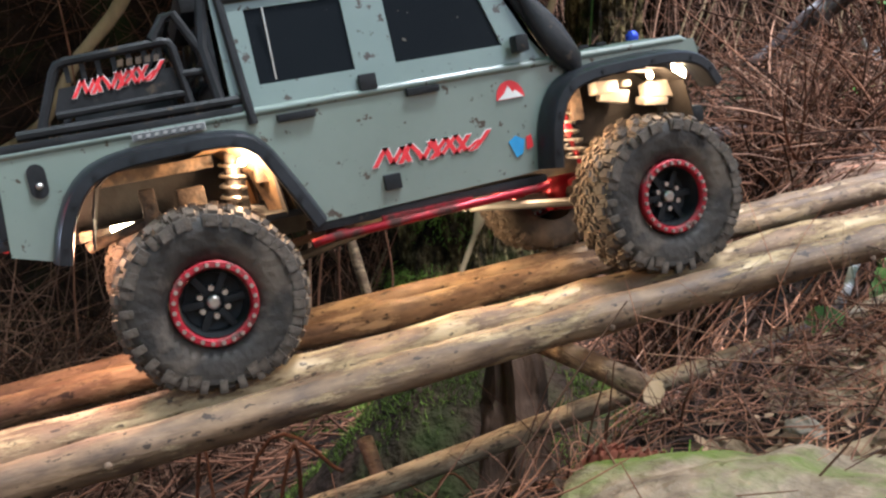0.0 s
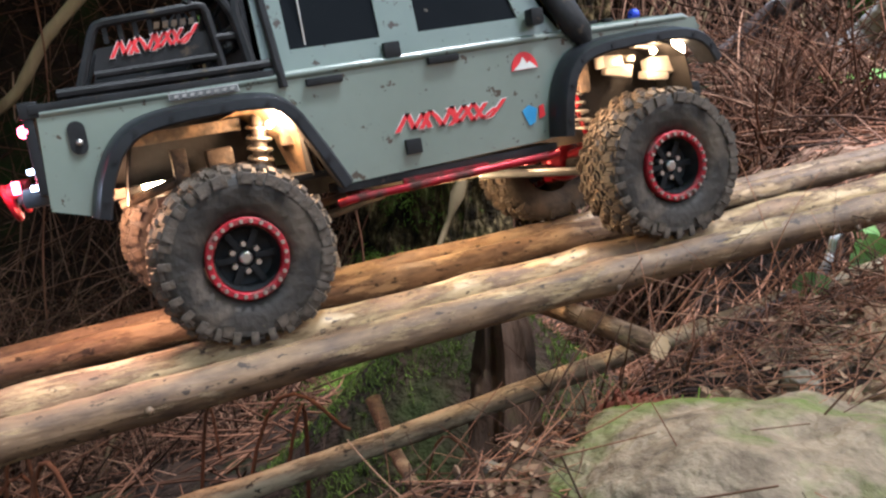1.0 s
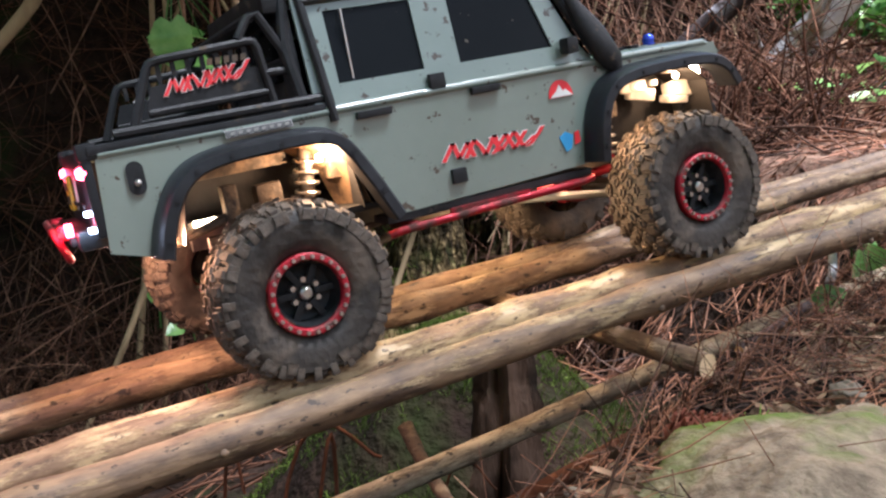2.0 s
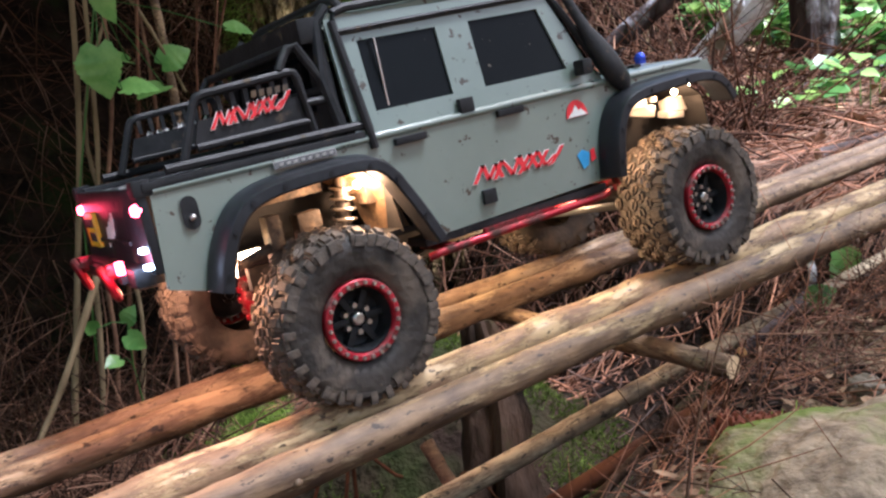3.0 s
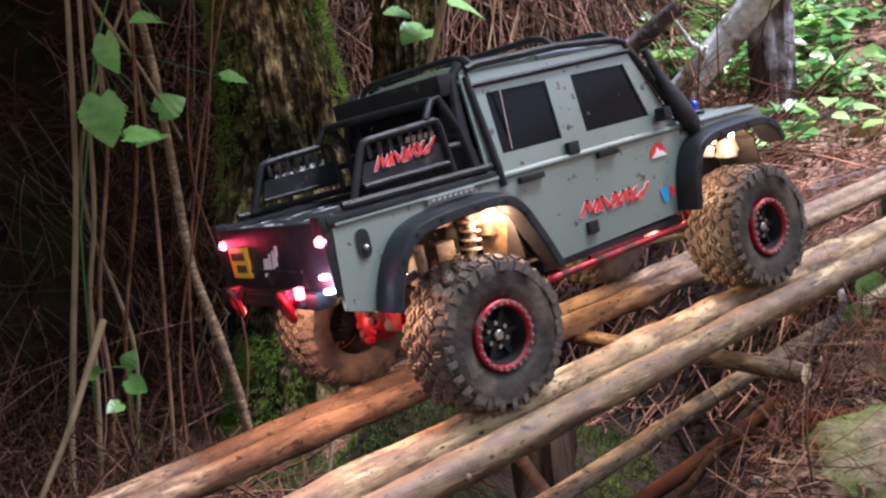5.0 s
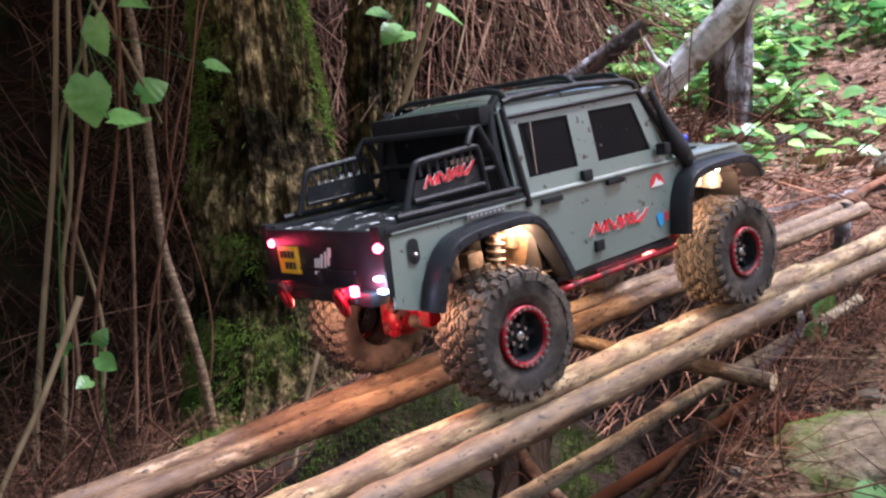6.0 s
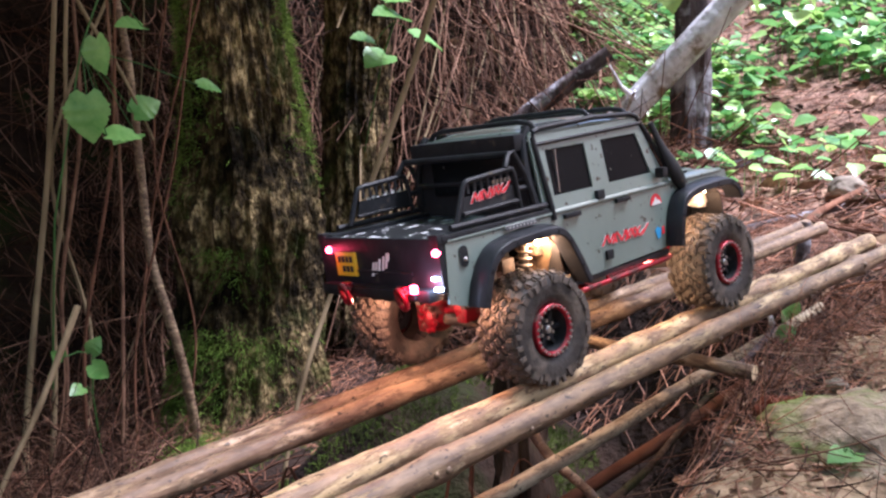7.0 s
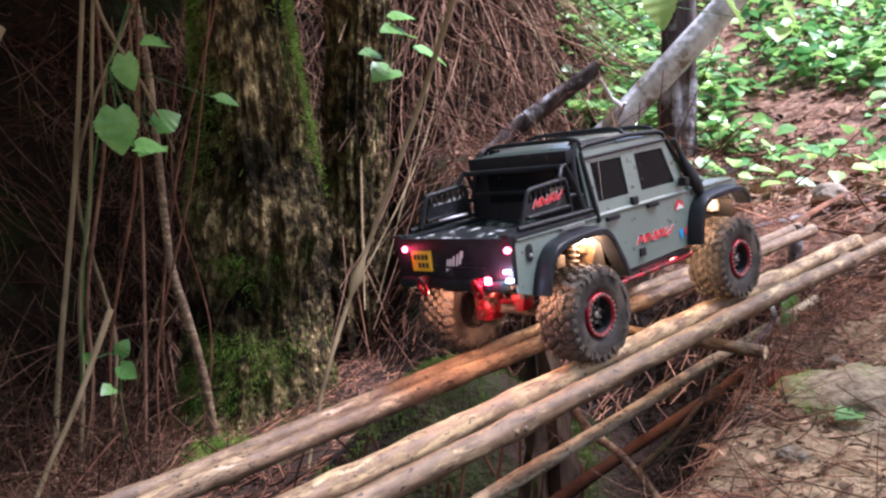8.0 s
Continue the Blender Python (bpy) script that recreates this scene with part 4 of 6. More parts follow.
    box(bm, -0.2725, -0.266, -0.0972, 0.0972, 0.066, 0.1185, 0.002)
    box(bm, -0.2740, -0.2715, -0.055, 0.055, 0.083, 0.086, 0.0008)
    part("tailgate", bm, BLUEBLACK, truck, "black tailgate")
    for s in (-1, 1):
        bm = bmesh.new()
        box(bm, -0.2735, -0.262, min(s * 0.086, s * 0.0985), max(s * 0.086, s * 0.0985), 0.112, 0.1225, 0.002)
        part("bed_corner", bm, BLACK, truck)
        bm = bmesh.new()
        lathe(bm, [(0.0, -0.0030), (0.0027, -0.0025), (0.0038, 0.0), (0.0038, 0.003)], 16)
        tail = 0.080 if s > 0 else -0.0935
        bmesh.ops.transform(bm, matrix=pose(-0.2735, tail, 0.1055, 0, 0, -90), verts=bm.verts)
        part("tail_light", bm, TAIL, truck, "round glowing red tail light")
        lamp = new("tail_light_beam", bpy.data.lights.new("tail_light_beam", "POINT"))
        lamp.data.energy = 0.010
        lamp.data.color = (1.0, 0.05, 0.10)
        lamp.data.shadow_soft_size = 0.005
        lamp.parent = truck
        lamp.location = (-0.283, tail, 0.1035)
    bm = bmesh.new()
    box(bm, -0.2755, -0.2725, 0.033, 0.067, 0.079, 0.104, 0.0008)
    plate_ob = part("number_plate", bm, YELLOW, truck, "small yellow plate with dark bars")
    bm = bmesh.new()
    for z in (0.0935, 0.0835):
        for i in range(4 if z > 0.09 else 3):
            box(bm, -0.2762, -0.2752, 0.0375 + i * 0.0068, 0.0420 + i * 0.0068, z, z + 0.0062)
    bars = part("plate_bars", bm, DARK_INK, plate_ob)
    place = lambda u, v, w: Vector((-0.2728 - 0.0008 + w, -u, v))
    bm = bmesh.new()
    strokes(bm, place, [(-0.010, 0.0800, 0.0034, 0.014, 0.004), (-0.0045, 0.0825, 0.0034, 0.012, 0.0035), (0.0010, 0.0840, 0.0034, 0.014, 0.004), (0.0080, 0.0865, 0.0032, 0.014, 0.004), (0.0160, 0.0960, 0.0050, 0.008, 0.002), (0.0135, 0.0885, 0.0032, 0.008, 0.002)])
    part("tailgate_mark", bm, WHITE_INK, truck)
    bm = bmesh.new()
    box(bm, -0.283, -0.266, -0.088, 0.088, 0.0595, 0.0715, 0.003)
    box(bm, -0.287, -0.280, -0.070, 0.050, 0.0625, 0.0700, 0.0015)
    part("rear_bumper", bm, BLACK, truck, "black rear bumper")
    for y, z in ((-0.0900, 0.0815), (-0.0925, 0.0715)):
        bm = bmesh.new()
        box(bm, -0.2765, -0.270, y - 0.0042, y + 0.0042, z - 0.0016, z + 0.0016, 0.0007)
        part("reverse_light", bm, WHITE_LED, truck, "white glowing reversing light")
    lamp = new("reverse_light_beam", bpy.data.lights.new("reverse_light_beam", "POINT"))
    lamp.data.energy = 0.03
    lamp.data.color = (0.75, 0.86, 1.0)
    lamp.data.shadow_soft_size = 0.006
    lamp.parent = truck
    lamp.location = (-0.285, -0.090, 0.0765)
    bm = bmesh.new()
    box(bm, -0.2885, -0.284, -0.0740, -0.0670, 0.0690, 0.0770, 0.001)
    part("brake_light", bm, TAIL, truck, "small glowing red brake light")
    # added fill light, tucked behind the bumper to brighten the axle
    bm = bmesh.new()
    box(bm, -0.262, -0.256, -0.010, 0.010, 0.0575, 0.0600, 0.001)
    part("rear_rock_light", bm, WARM_LED, truck, "small added fill light hidden under the tail")
    for name, colour, energy, place in (("brake_light_beam", (1.0, 0.05, 0.10), 0.020, (-0.297, -0.0700, 0.0730)), ("rear_rock_light_beam", (1.0, 0.45, 0.30), 0.17, (-0.259, 0.0, 0.0440))):
        lamp = new(name, bpy.data.lights.new(name, "POINT"))
        lamp.data.energy, lamp.data.color, lamp.data.shadow_soft_size = energy, colour, 0.005
        lamp.parent = truck
        lamp.location = place
    for y in (-0.0570, 0.0350):
        bm = bmesh.new()
        ring = [(-0.292 - 0.003 * math.cos(a), y + 0.0056 * math.sin(a), 0.0640 + 0.0100 * math.cos(a)) for a in np.linspace(0, 2 * math.pi, 17)]
        tube(bm, ring, 0.0027, 8, False)
        box(bm, -0.2925, -0.284, y - 0.0055, y + 0.0055, 0.0660, 0.0760, 0.0015)
        tube(bm, [(-0.291, y - 0.0085, 0.071), (-0.291, y + 0.0085, 0.071)], 0.0022, 8)
        part("tow_shackle", bm, RED_METAL, truck, "red tow shackle")
    # axles, links, gearbox
    for x in (-0.162, 0.162):
        bm = bmesh.new()
        tube(bm, [(x, -0.075, 0.006), (x, 0.075, 0.006)], 0.0075, 12)
        part("axle_tube", bm, DARK_METAL, truck)
        bm = bmesh.new()
        bmesh.ops.create_uvsphere(bm, u_segments=20, v_segments=14, radius=0.018)
        bmesh.ops.scale(bm, vec=(1.15, 0.85, 1.0), verts=bm.verts)
        bmesh.ops.translate(bm, verts=bm.verts, vec=(x, 0.048, 0.008))
        diff = part("differential", bm, RED_METAL, truck, "red differential housing with bolted cover")
        for k in range(9):
            a = 2 * math.pi * k / 9
            b = bmesh.new()
            bmesh.ops.create_icosphere(b, subdivisions=1, radius=0.0042)
            bmesh.ops.translate(b, verts=b.verts, vec=(x + (-0.016 if x < 0 else 0.016), 0.048 + 0.0115 * math.cos(a), 0.008 + 0.0135 * math.sin(a)))
            part("cover_bolt", b, RED_METAL, diff)
        bm = bmesh.new()
        box(bm, x - 0.023 if x < 0 else x + 0.003, x - 0.003 if x < 0 else x + 0.023, -0.026, -0.004, 0.010, 0.031, 0.003)
        for v in bm.verts:
            if v.co.z < 0.015:
                v.co.y = -0.015 + (v.co.y + 0.015) * 0.7
        tube(bm, [(x, -0.015, 0.024), (x, 0.034, 0.014)], 0.0042, 10)
        part("axle_mount", bm, RED_METAL, truck, "red link mount on the axle")
        for s in (-1, 1):
            bm = bmesh.new()
            box(bm, x - 0.012, x + 0.012, min(s * 0.056, s * 0.074), max(s * 0.056, s * 0.074), -0.010, 0.026, 0.004)
            part("axle_knuckle", bm, RED_METAL, truck)
            bm = bmesh.new()
            tube(bm, [(x * 0.93, s * 0.05, 0.004), (x * 0.25, s * 0.034, 0.020)], 0.0035, 8)
            part("suspension_link", bm, STEEL if x > 0 else DARK_METAL, truck)
    for s in (-1, 1):
        bm = bmesh.new()
        box(bm, 0.020, 0.032, min(s * 0.062, s * 0.070), max(s * 0.062, s * 0.070), 0.028, 0.033, 0.001)
        part("chassis_light", bm, WARM_LED, truck, "small warm glowing rock light")
        lamp = new("chassis_light_beam", bpy.data.lights.new("chassis_light_beam", "POINT"))
        lamp.data.energy = 0.22
        lamp.data.color = (1.0, 0.64, 0.30)
        lamp.data.shadow_soft_size = 0.005
        lamp.parent = truck
        lamp.location = (0.026, s * 0.066, 0.022)
    for s in (-1, 1):
        bm = bmesh.new()
        box(bm, 0.097, 0.101, min(s * 0.080, s * 0.086), max(s * 0.080, s * 0.086), 0.060, 0.078, 0.001)
        part("light_strip", bm, WARM_LED, truck, "short glowing light strip behind the wheel")
        lamp = new("light_strip_beam", bpy.data.lights.new("light_strip_beam", "POINT"))
        lamp.data.energy = 0.085
        lamp.data.color = (1.0, 0.58, 0.27)
        lamp.data.shadow_soft_size = 0.005
        lamp.parent = truck
        lamp.location = (0.104, s * 0.086, 0.068)
    bm = bmesh.new()
    box(bm, -0.05, 0.06, -0.035, 0.035, 0.018, 0.045, 0.004)
    part("gearbox", bm, DARK_METAL, truck)
    bm = bmesh.new()
    box(bm, -0.118, 0.096, -0.090, 0.090, 0.045, 0.050, 0.002)
    part("underbody", bm, DARK, truck, "dark underbody plate")
    bm = bmesh.new()
    box(bm, -0.264, -0.119, -0.032, 0.032, 0.052, 0.110, 0.002)
    part("rear_tub", bm, DARK, truck)
    bm = bmesh.new()
    box(bm, 0.092, 0.205, -0.048, 0.048, 0.050, 0.112, 0.002)
    part("engine_tub", bm, DARK, truck)
    bm = bmesh.new()
    box(bm, -0.232, -0.190, -0.062, -0.050, 0.054, 0.061, 0.002)
    box(bm, -0.191, -0.181, -0.074, -0.060, 0.050, 0.080, 0.002)
    box(bm, -0.168, -0.150, -0.070, -0.056, 0.056, 0.076, 0.003)
    box(bm, -0.235, -0.140, -0.058, -0.052, 0.086, 0.094, 0.001)
    tube(bm, [(-0.228, -0.066, 0.050), (-0.180, -0.070, 0.062)], 0.0035, 8)
    part("rear_bracket", bm, WELL, truck)
    for s in (-1, 1):
        bm = bmesh.new()
        box(bm, -0.212, -0.192, min(s * 0.064, s * 0.068), max(s * 0.064, s * 0.068), 0.0575, 0.0610, 0.001)
        part("light_strip", bm, WARM_LED, truck, "short glowing light strip behind the wheel")
        lamp = new("light_strip_beam", bpy.data.lights.new("light_strip_beam", "POINT"))
        lamp.data.energy = 0.22 if s < 0 else 0.15
        lamp.data.color = (1.0, 0.50, 0.24)
        lamp.data.shadow_soft_size = 0.006
        lamp.parent = truck
        # lamps set off their strips to brighten the rear treads, the far one furthest
        lamp.location = (-0.226, s * 0.086, 0.0545) if s < 0 else (-0.240, 0.050, 0.0400)
    # stickers on both doors
    for s in (-1, 1):
        lay = lambda lift, s=s: (lambda u, v, w: Vector((u, s * (side_y(v) + lift - w), v)))
        wordmark(truck, "door_mark", lay, -0.042, 0.0660, 0.080, 0.0115, -0.00015)
        bm = bmesh.new()
        pts = [(0.0615 + 0.0105 * math.cos(a), 0.0945 + 0.0125 * math.sin(a)) for a in np.linspace(0, math.pi, 13)]
        plate(bm, pts, 0.0005, lay(0.0008))
        part("round_badge", bm, RED_INK, truck, "red half-round badge")
        bm = bmesh.new()
        plate(bm, [(0.052, 0.0948), (0.071, 0.0948), (0.0655, 0.1000), (0.0635, 0.0985), (0.0605, 0.1035), (0.0575, 0.0990)], 0.0005, lay(0.0014))
        part("badge_peak", bm, WHITE_INK, truck)
        bm = bmesh.new()
        plate(bm, [(0.0545, 0.0655), (0.0590, 0.0540), (0.0640, 0.0560), (0.0665, 0.0655), (0.0600, 0.0690)], 0.0005, lay(0.0008))
        part("blue_badge", bm, BLUE_INK, truck)
        bm = bmesh.new()
        plate(bm, [(0.0675, 0.0580), (0.0725, 0.0595), (0.0720, 0.0680), (0.0680, 0.0670)], 0.0005, lay(0.0008))
        part("small_red_badge", bm, RED_INK, truck)
        bm = bmesh.new()
        plate(bm, [(-0.187, 0.1096), (-0.143, 0.1096), (-0.143, 0.1146), (-0.187, 0.1146)], 0.0005, lay(0.0038))
        badge = part("bed_badge", bm, GREY_INK, truck, "small dark badge with a pale rim")
        bm = bmesh.new()
        plate(bm, [(-0.1864, 0.1101), (-0.1436, 0.1101), (-0.1436, 0.1141), (-0.1864, 0.1141)], 0.0005, lay(0.0044))
        part("badge_face", bm, DARK_INK, badge)
        for i in range(8):
            bm = bmesh.new()
            plate(bm, [(-0.184 + i * 0.005, 0.1112), (-0.1815 + i * 0.005, 0.1112), (-0.1808 + i * 0.005, 0.1131), (-0.1833 + i * 0.005, 0.1131)], 0.0003, lay(0.0048))
            part("badge_bar", bm, GREY_INK, badge)
    return truck


build_truck()


# ---- trees and wood behind the poles ----
def trunk(name, pts, rs, material, label, category="tree", seed=0, ridge=0.10, seg=40, fine=0.05, lift=14):
    """A standing or leaning trunk with furrowed bark along the given line."""
    line = [Vector(p) for p in pts]
    dense, rad = [], []
    for i in range(len(line) - 1):
        n = max(4, int((line[i + 1] - line[i]).length / fine))
        for k in range(n):
            q = k / n
            p0, p1, p2, p3 = line[max(i - 1, 0)], line[i], line[i + 1], line[min(i + 2, len(line) - 1)]
            p = 0.5 * ((2 * p1) + (p2 - p0) * q + (2 * p0 - 5 * p1 + 4 * p2 - p3) * q * q + (3 * p1 - p0 - 3 * p2 + p3) * q ** 3)
            dense.append(p)
            rad.append(rs[i] + (rs[i + 1] - rs[i]) * q)
    dense.append(line[-1])
    rad.append(rs[-1])
    bm = bmesh.new()
    tube(bm, dense, rad, seg)
    bm.verts.ensure_lookup_table()
    for j, v in enumerate(bm.verts):
        i = min(j // seg, len(dense) - 1)
        d = v.co - dense[i]
        a = math.atan2(d.y, d.x)
        big = noise.noise(Vector((math.cos(a) * 1.2 + seed, math.sin(a) * 1.2, dense[i].z * 2.2)))
        furrow = noise.noise(Vector((math.cos(a) * 6 + seed, math.sin(a) * 6, dense[i].z * 3.0))) - 0.7 * abs(noise.noise(Vector((math.cos(a) * 11 + seed, math.sin(a) * 11, dense[i].z * 2.2))))
        small = noise.noise(Vector((v.co.x * lift, v.co.y * lift, v.co.z * lift * 0.4)))
        flake = abs(noise.noise(Vector((v.co.x * lift * 2.6, v.co.y * lift * 2.6, v.co.z * lift * 0.9)))) - 0.3 if seg > 60 else 0.0
        v.co = dense[i] + d * (1 + ridge * (1.1 * big + 1.25 * furrow + 0.8 * small + 0.7 * flake))
    ob = link_mesh(name, bm, [material, CUT])
    smooth(ob, 50)
    return tagged(ob, label, category)


def crown(n, boxes, size, seed, spread_over=150):
    """Leaf clumps gathered round limb ends, with gaps between them; added out of view to block light."""
    g = np.random.default_rng(seed)
    hubs = np.stack([g.uniform(lo, hi, spread_over) for lo, hi in boxes], -1)
    c = hubs[g.integers(0, spread_over, n)] + g.normal(0, 0.30, (n, 3)) * np.array([1, 1, 0.55])
    t = g.normal(size=(n, 3)) * np.array([1, 1, 0.4])
    t /= np.linalg.norm(t, axis=1, keepdims=True)
    side = np.cross(t, g.normal(0, 0.4, (n, 3)) + np.array([0, 0, 1.0]))
    side /= np.linalg.norm(side, axis=1, keepdims=True)
    s = g.uniform(*size, n)[:, None]
    v = np.stack([c - t * s * 0.5, c + side * s * 0.3, c + t * s * 0.5, c - side * s * 0.3], 1).reshape(-1, 3)
    f = np.arange(4 * n).reshape(-1, 4)
    me = bpy.data.meshes.new("crown")
    me.from_pydata(v.tolist(), [], f.tolist())
    me.materials.append(LEAF)
    return new("crown", me), hubs


def tree(pts, rs, label, seed, ridge, boxes, leaves, more=None, extra=0):
    root = thing("tree", Matrix.Identity(4), label, "tree")
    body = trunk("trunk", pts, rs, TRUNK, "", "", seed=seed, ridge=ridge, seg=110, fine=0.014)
    body.parent = root
    top, hubs = crown(leaves, boxes, (0.12, 0.26), seed)
    top.parent = root
    # a second unseen layer of leaves thickens the shade over the left bank
    if more:
        low, _ = crown(extra, more, (0.12, 0.26), seed + 50)
        low.parent = root
    for k in range(7):
        start = Vector(pts[-2]).lerp(Vector(pts[-1]), 0.25 + 0.1 * k)
        end = Vector(hubs[k * 9])
        bm = bmesh.new()
        tube(bm, [start, start.lerp(end, 0.5) + Vector((0, 0, 0.18)), end], [0.07, 0.045, 0.015], 8)
        part("limb", bm, TRUNK, root)
    return root


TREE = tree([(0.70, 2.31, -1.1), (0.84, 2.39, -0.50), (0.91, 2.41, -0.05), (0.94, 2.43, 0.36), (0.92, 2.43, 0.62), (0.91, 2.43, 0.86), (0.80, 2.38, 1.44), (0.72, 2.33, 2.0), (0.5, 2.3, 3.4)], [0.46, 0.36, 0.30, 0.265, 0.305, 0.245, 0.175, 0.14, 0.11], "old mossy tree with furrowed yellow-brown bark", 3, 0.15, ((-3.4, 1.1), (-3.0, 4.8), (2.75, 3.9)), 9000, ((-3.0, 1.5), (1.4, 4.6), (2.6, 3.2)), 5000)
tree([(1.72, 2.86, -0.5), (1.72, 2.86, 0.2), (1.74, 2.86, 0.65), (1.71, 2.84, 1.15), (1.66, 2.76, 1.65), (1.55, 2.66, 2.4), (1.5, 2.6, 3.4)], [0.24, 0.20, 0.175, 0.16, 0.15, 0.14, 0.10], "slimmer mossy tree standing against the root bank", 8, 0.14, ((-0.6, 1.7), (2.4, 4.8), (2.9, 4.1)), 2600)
LEANER = thing("leaning_tree", Matrix.Identity(4), "pale smooth trunk leaning over the slope, with bark stains", "tree")
trunk("trunk", [(2.11, 2.26, 0.55), (2.27, 1.98, 0.85), (2.41, 1.78, 1.11), (2.59, 1.38, 1.56), (2.76, 1.0, 2.0), (3.06, 0.4, 2.7)], [0.070, 0.066, 0.063, 0.060, 0.058, 0.054], TRUNK_PALE, "", "", seed=5, ridge=0.06).parent = LEANER
for k, (q, turn) in enumerate(((0.12, 200), (0.30, 250), (0.46, 170))):
    # broken side twigs of the leaning trunk
    a = Vector((2.27, 1.98, 0.85)).lerp(Vector((2.59, 1.38, 1.56)), q)
    d = Vector((math.cos(radians(turn)), math.sin(radians(turn)), 0.5))
    bm = bmesh.new()
    tube(bm, [a, a + d * 0.10, a + d * 0.17 + Vector((0, 0, 0.05))], [0.016, 0.010, 0.006], 8)
    part("branch_stub", bm, TRUNK_PALE, LEANER)
SNAG = thing("dead_tree", Matrix.Identity(4), "dark weathered standing dead trunk, split open to brown wood", "tree")
trunk("trunk", [(2.78, 1.69, 0.30), (2.74, 1.65, 0.60), (2.72, 1.63, 0.85), (2.68, 1.61, 1.36), (2.62, 1.57, 1.85), (2.60, 1.55, 2.3)], [0.118, 0.100, 0.090, 0.085, 0.08, 0.07], STUMP, "", "", seed=11, ridge=0.14).parent = SNAG
shard = random.Random(5)
for k in range(9):
    # shards of bare wood on the split side
    a = radians(196 + 11 * k)
    z0, z1 = 0.62 + shard.uniform(-0.05, 0.05), 0.98 + shard.uniform(-0.16, 0.10)
    bm = bmesh.new()
    base = Vector((2.735 + 0.098 * math.cos(a), 1.645 + 0.098 * math.sin(a), z0))
    tip = Vector((2.715 + 0.092 * math.cos(a), 1.627 + 0.092 * math.sin(a), z1))
    tube(bm, [base, base.lerp(tip, 0.7), tip], [0.015, 0.013, 0.003], 6)
    part("wood_shard", bm, SPLIT, SNAG, "split brown wood")
trunk("fallen_log", [(1.9, 2.5, 0.75), (2.12, 2.30, 1.00), (2.26, 2.20, 1.16), (2.46, 1.90, 1.42)], [0.050, 0.044, 0.046, 0.036], STUMP, "dark broken limb with a pale cut end", "log", seed=13, ridge=0.08, seg=20)
trunk("rotten_stump", [(0.19, 0.26, -0.30), (0.21, 0.28, 0.20), (0.215, 0.29, 0.30), (0.205, 0.30, 0.385)], [0.070, 0.042, 0.035, 0.018], ROTTEN, "small rotten dark stump under the poles", "stump", seed=17, ridge=0.42, seg=26, fine=0.012, lift=40)
trunk("fallen_log", [(1.05, 1.50, 0.62), (1.55, 1.35, 0.70), (2.3, 1.05, 0.86)], [0.032, 0.032, 0.028], STUMP, "dark mossy log lying on the bank", "log", seed=19, ridge=0.10, seg=20)


def stick(name, pts, r, material, label, category="stick", seed=0, group="", knot=None):
    line = [Vector(p) for p in pts]
    dense = []
    for i in range(len(line) - 1):
        for k in range(8):
            q = k / 8
            p0, p1, p2, p3 = line[max(i - 1, 0)], line[i], line[i + 1], line[min(i + 2, len(line) - 1)]
            dense.append(0.5 * ((2 * p1) + (p2 - p0) * q + (2 * p0 - 5 * p1 + 4 * p2 - p3) * q * q + (3 * p1 - p0 - 3 * p2 + p3) * q ** 3))
    dense.append(line[-1])
    n = len(dense)
    bm = bmesh.new()
    tube(bm, dense, [r * (1.1 - 0.45 * i / n) * (1 + 0.14 * noise.noise((i * 0.7, seed, 0))) * (2.6 if i == knot else 1.0) for i in range(n)], 10, True, 1, 0.12, seed)
    ob = link_mesh(name, bm, [material, CUT])
    smooth(ob, 60)
    return tagged(ob, label, category, group)


STEM = mat("pale_vine_stem", (0.115, 0.080, 0.044), (0.33, 0.245, 0.140), 9, 0.8, 0, 0.5, 40, stretch=(1, 1, 0.3))
stems = "vine stems"
stick("vine_stem", [(0.0, 2.10, -0.35), (0.0, 2.10, -0.05), (0.03, 2.14, 0.24), (0.07, 2.14, 0.76), (0.06, 2.06, 1.26), (0.05, 1.98, 2.0)], 0.0100, STEM, "pale upright vine stem in front of the bank", "vine", 1, stems)
stick("vine_stem", [(0.06, 2.08, -0.35), (0.08, 2.09, 0.1), (0.085, 2.13, 0.40), (0.115, 2.13, 0.70), (0.09, 2.05, 1.26), (0.08, 1.98, 2.0)], 0.0080, STEM, "pale upright vine stem in front of the bank", "vine", 2, stems)
stick("vine_stem", [(0.11, 2.14, -0.3), (0.135, 2.15, 0.1), (0.12, 2.16, 0.4), (0.17, 2.15, 0.9), (0.13, 2.12, 1.4), (0.15, 2.08, 2.0)], 0.0070, DEAD, "brown upright vine stem in front of the bank", "vine", 3, stems)
stick("vine_stem", [(0.30, 2.14, -0.3), (0.30, 2.12, 0.05), (0.30, 2.16, 0.77), (0.23, 2.10, 1.29), (0.16, 2.02, 2.0)], 0.0065, DEAD, "brown upright vine stem in front of the bank", "vine", 4, stems)
rnd = random.Random(33)
for i in range(6):
    x, y = rnd.uniform(-0.35, 0.52), rnd.uniform(2.0, 2.25)
    sway = [rnd.uniform(-0.11, 0.11) for _ in range(4)]
    stick("vine_stem", [(x, y, -0.4), (x + sway[0], y, 0.2), (x + sway[1], y + sway[2], 0.8), (x + sway[3] * 2, y, 1.5), (x + sway[3] * 3, y - 0.1, 2.1)], rnd.uniform(0.003, 0.007), rnd.choice((STEM, TWIG, TWIG)), "thin bare vine stem in front of the bank", "vine", 60 + i, stems)
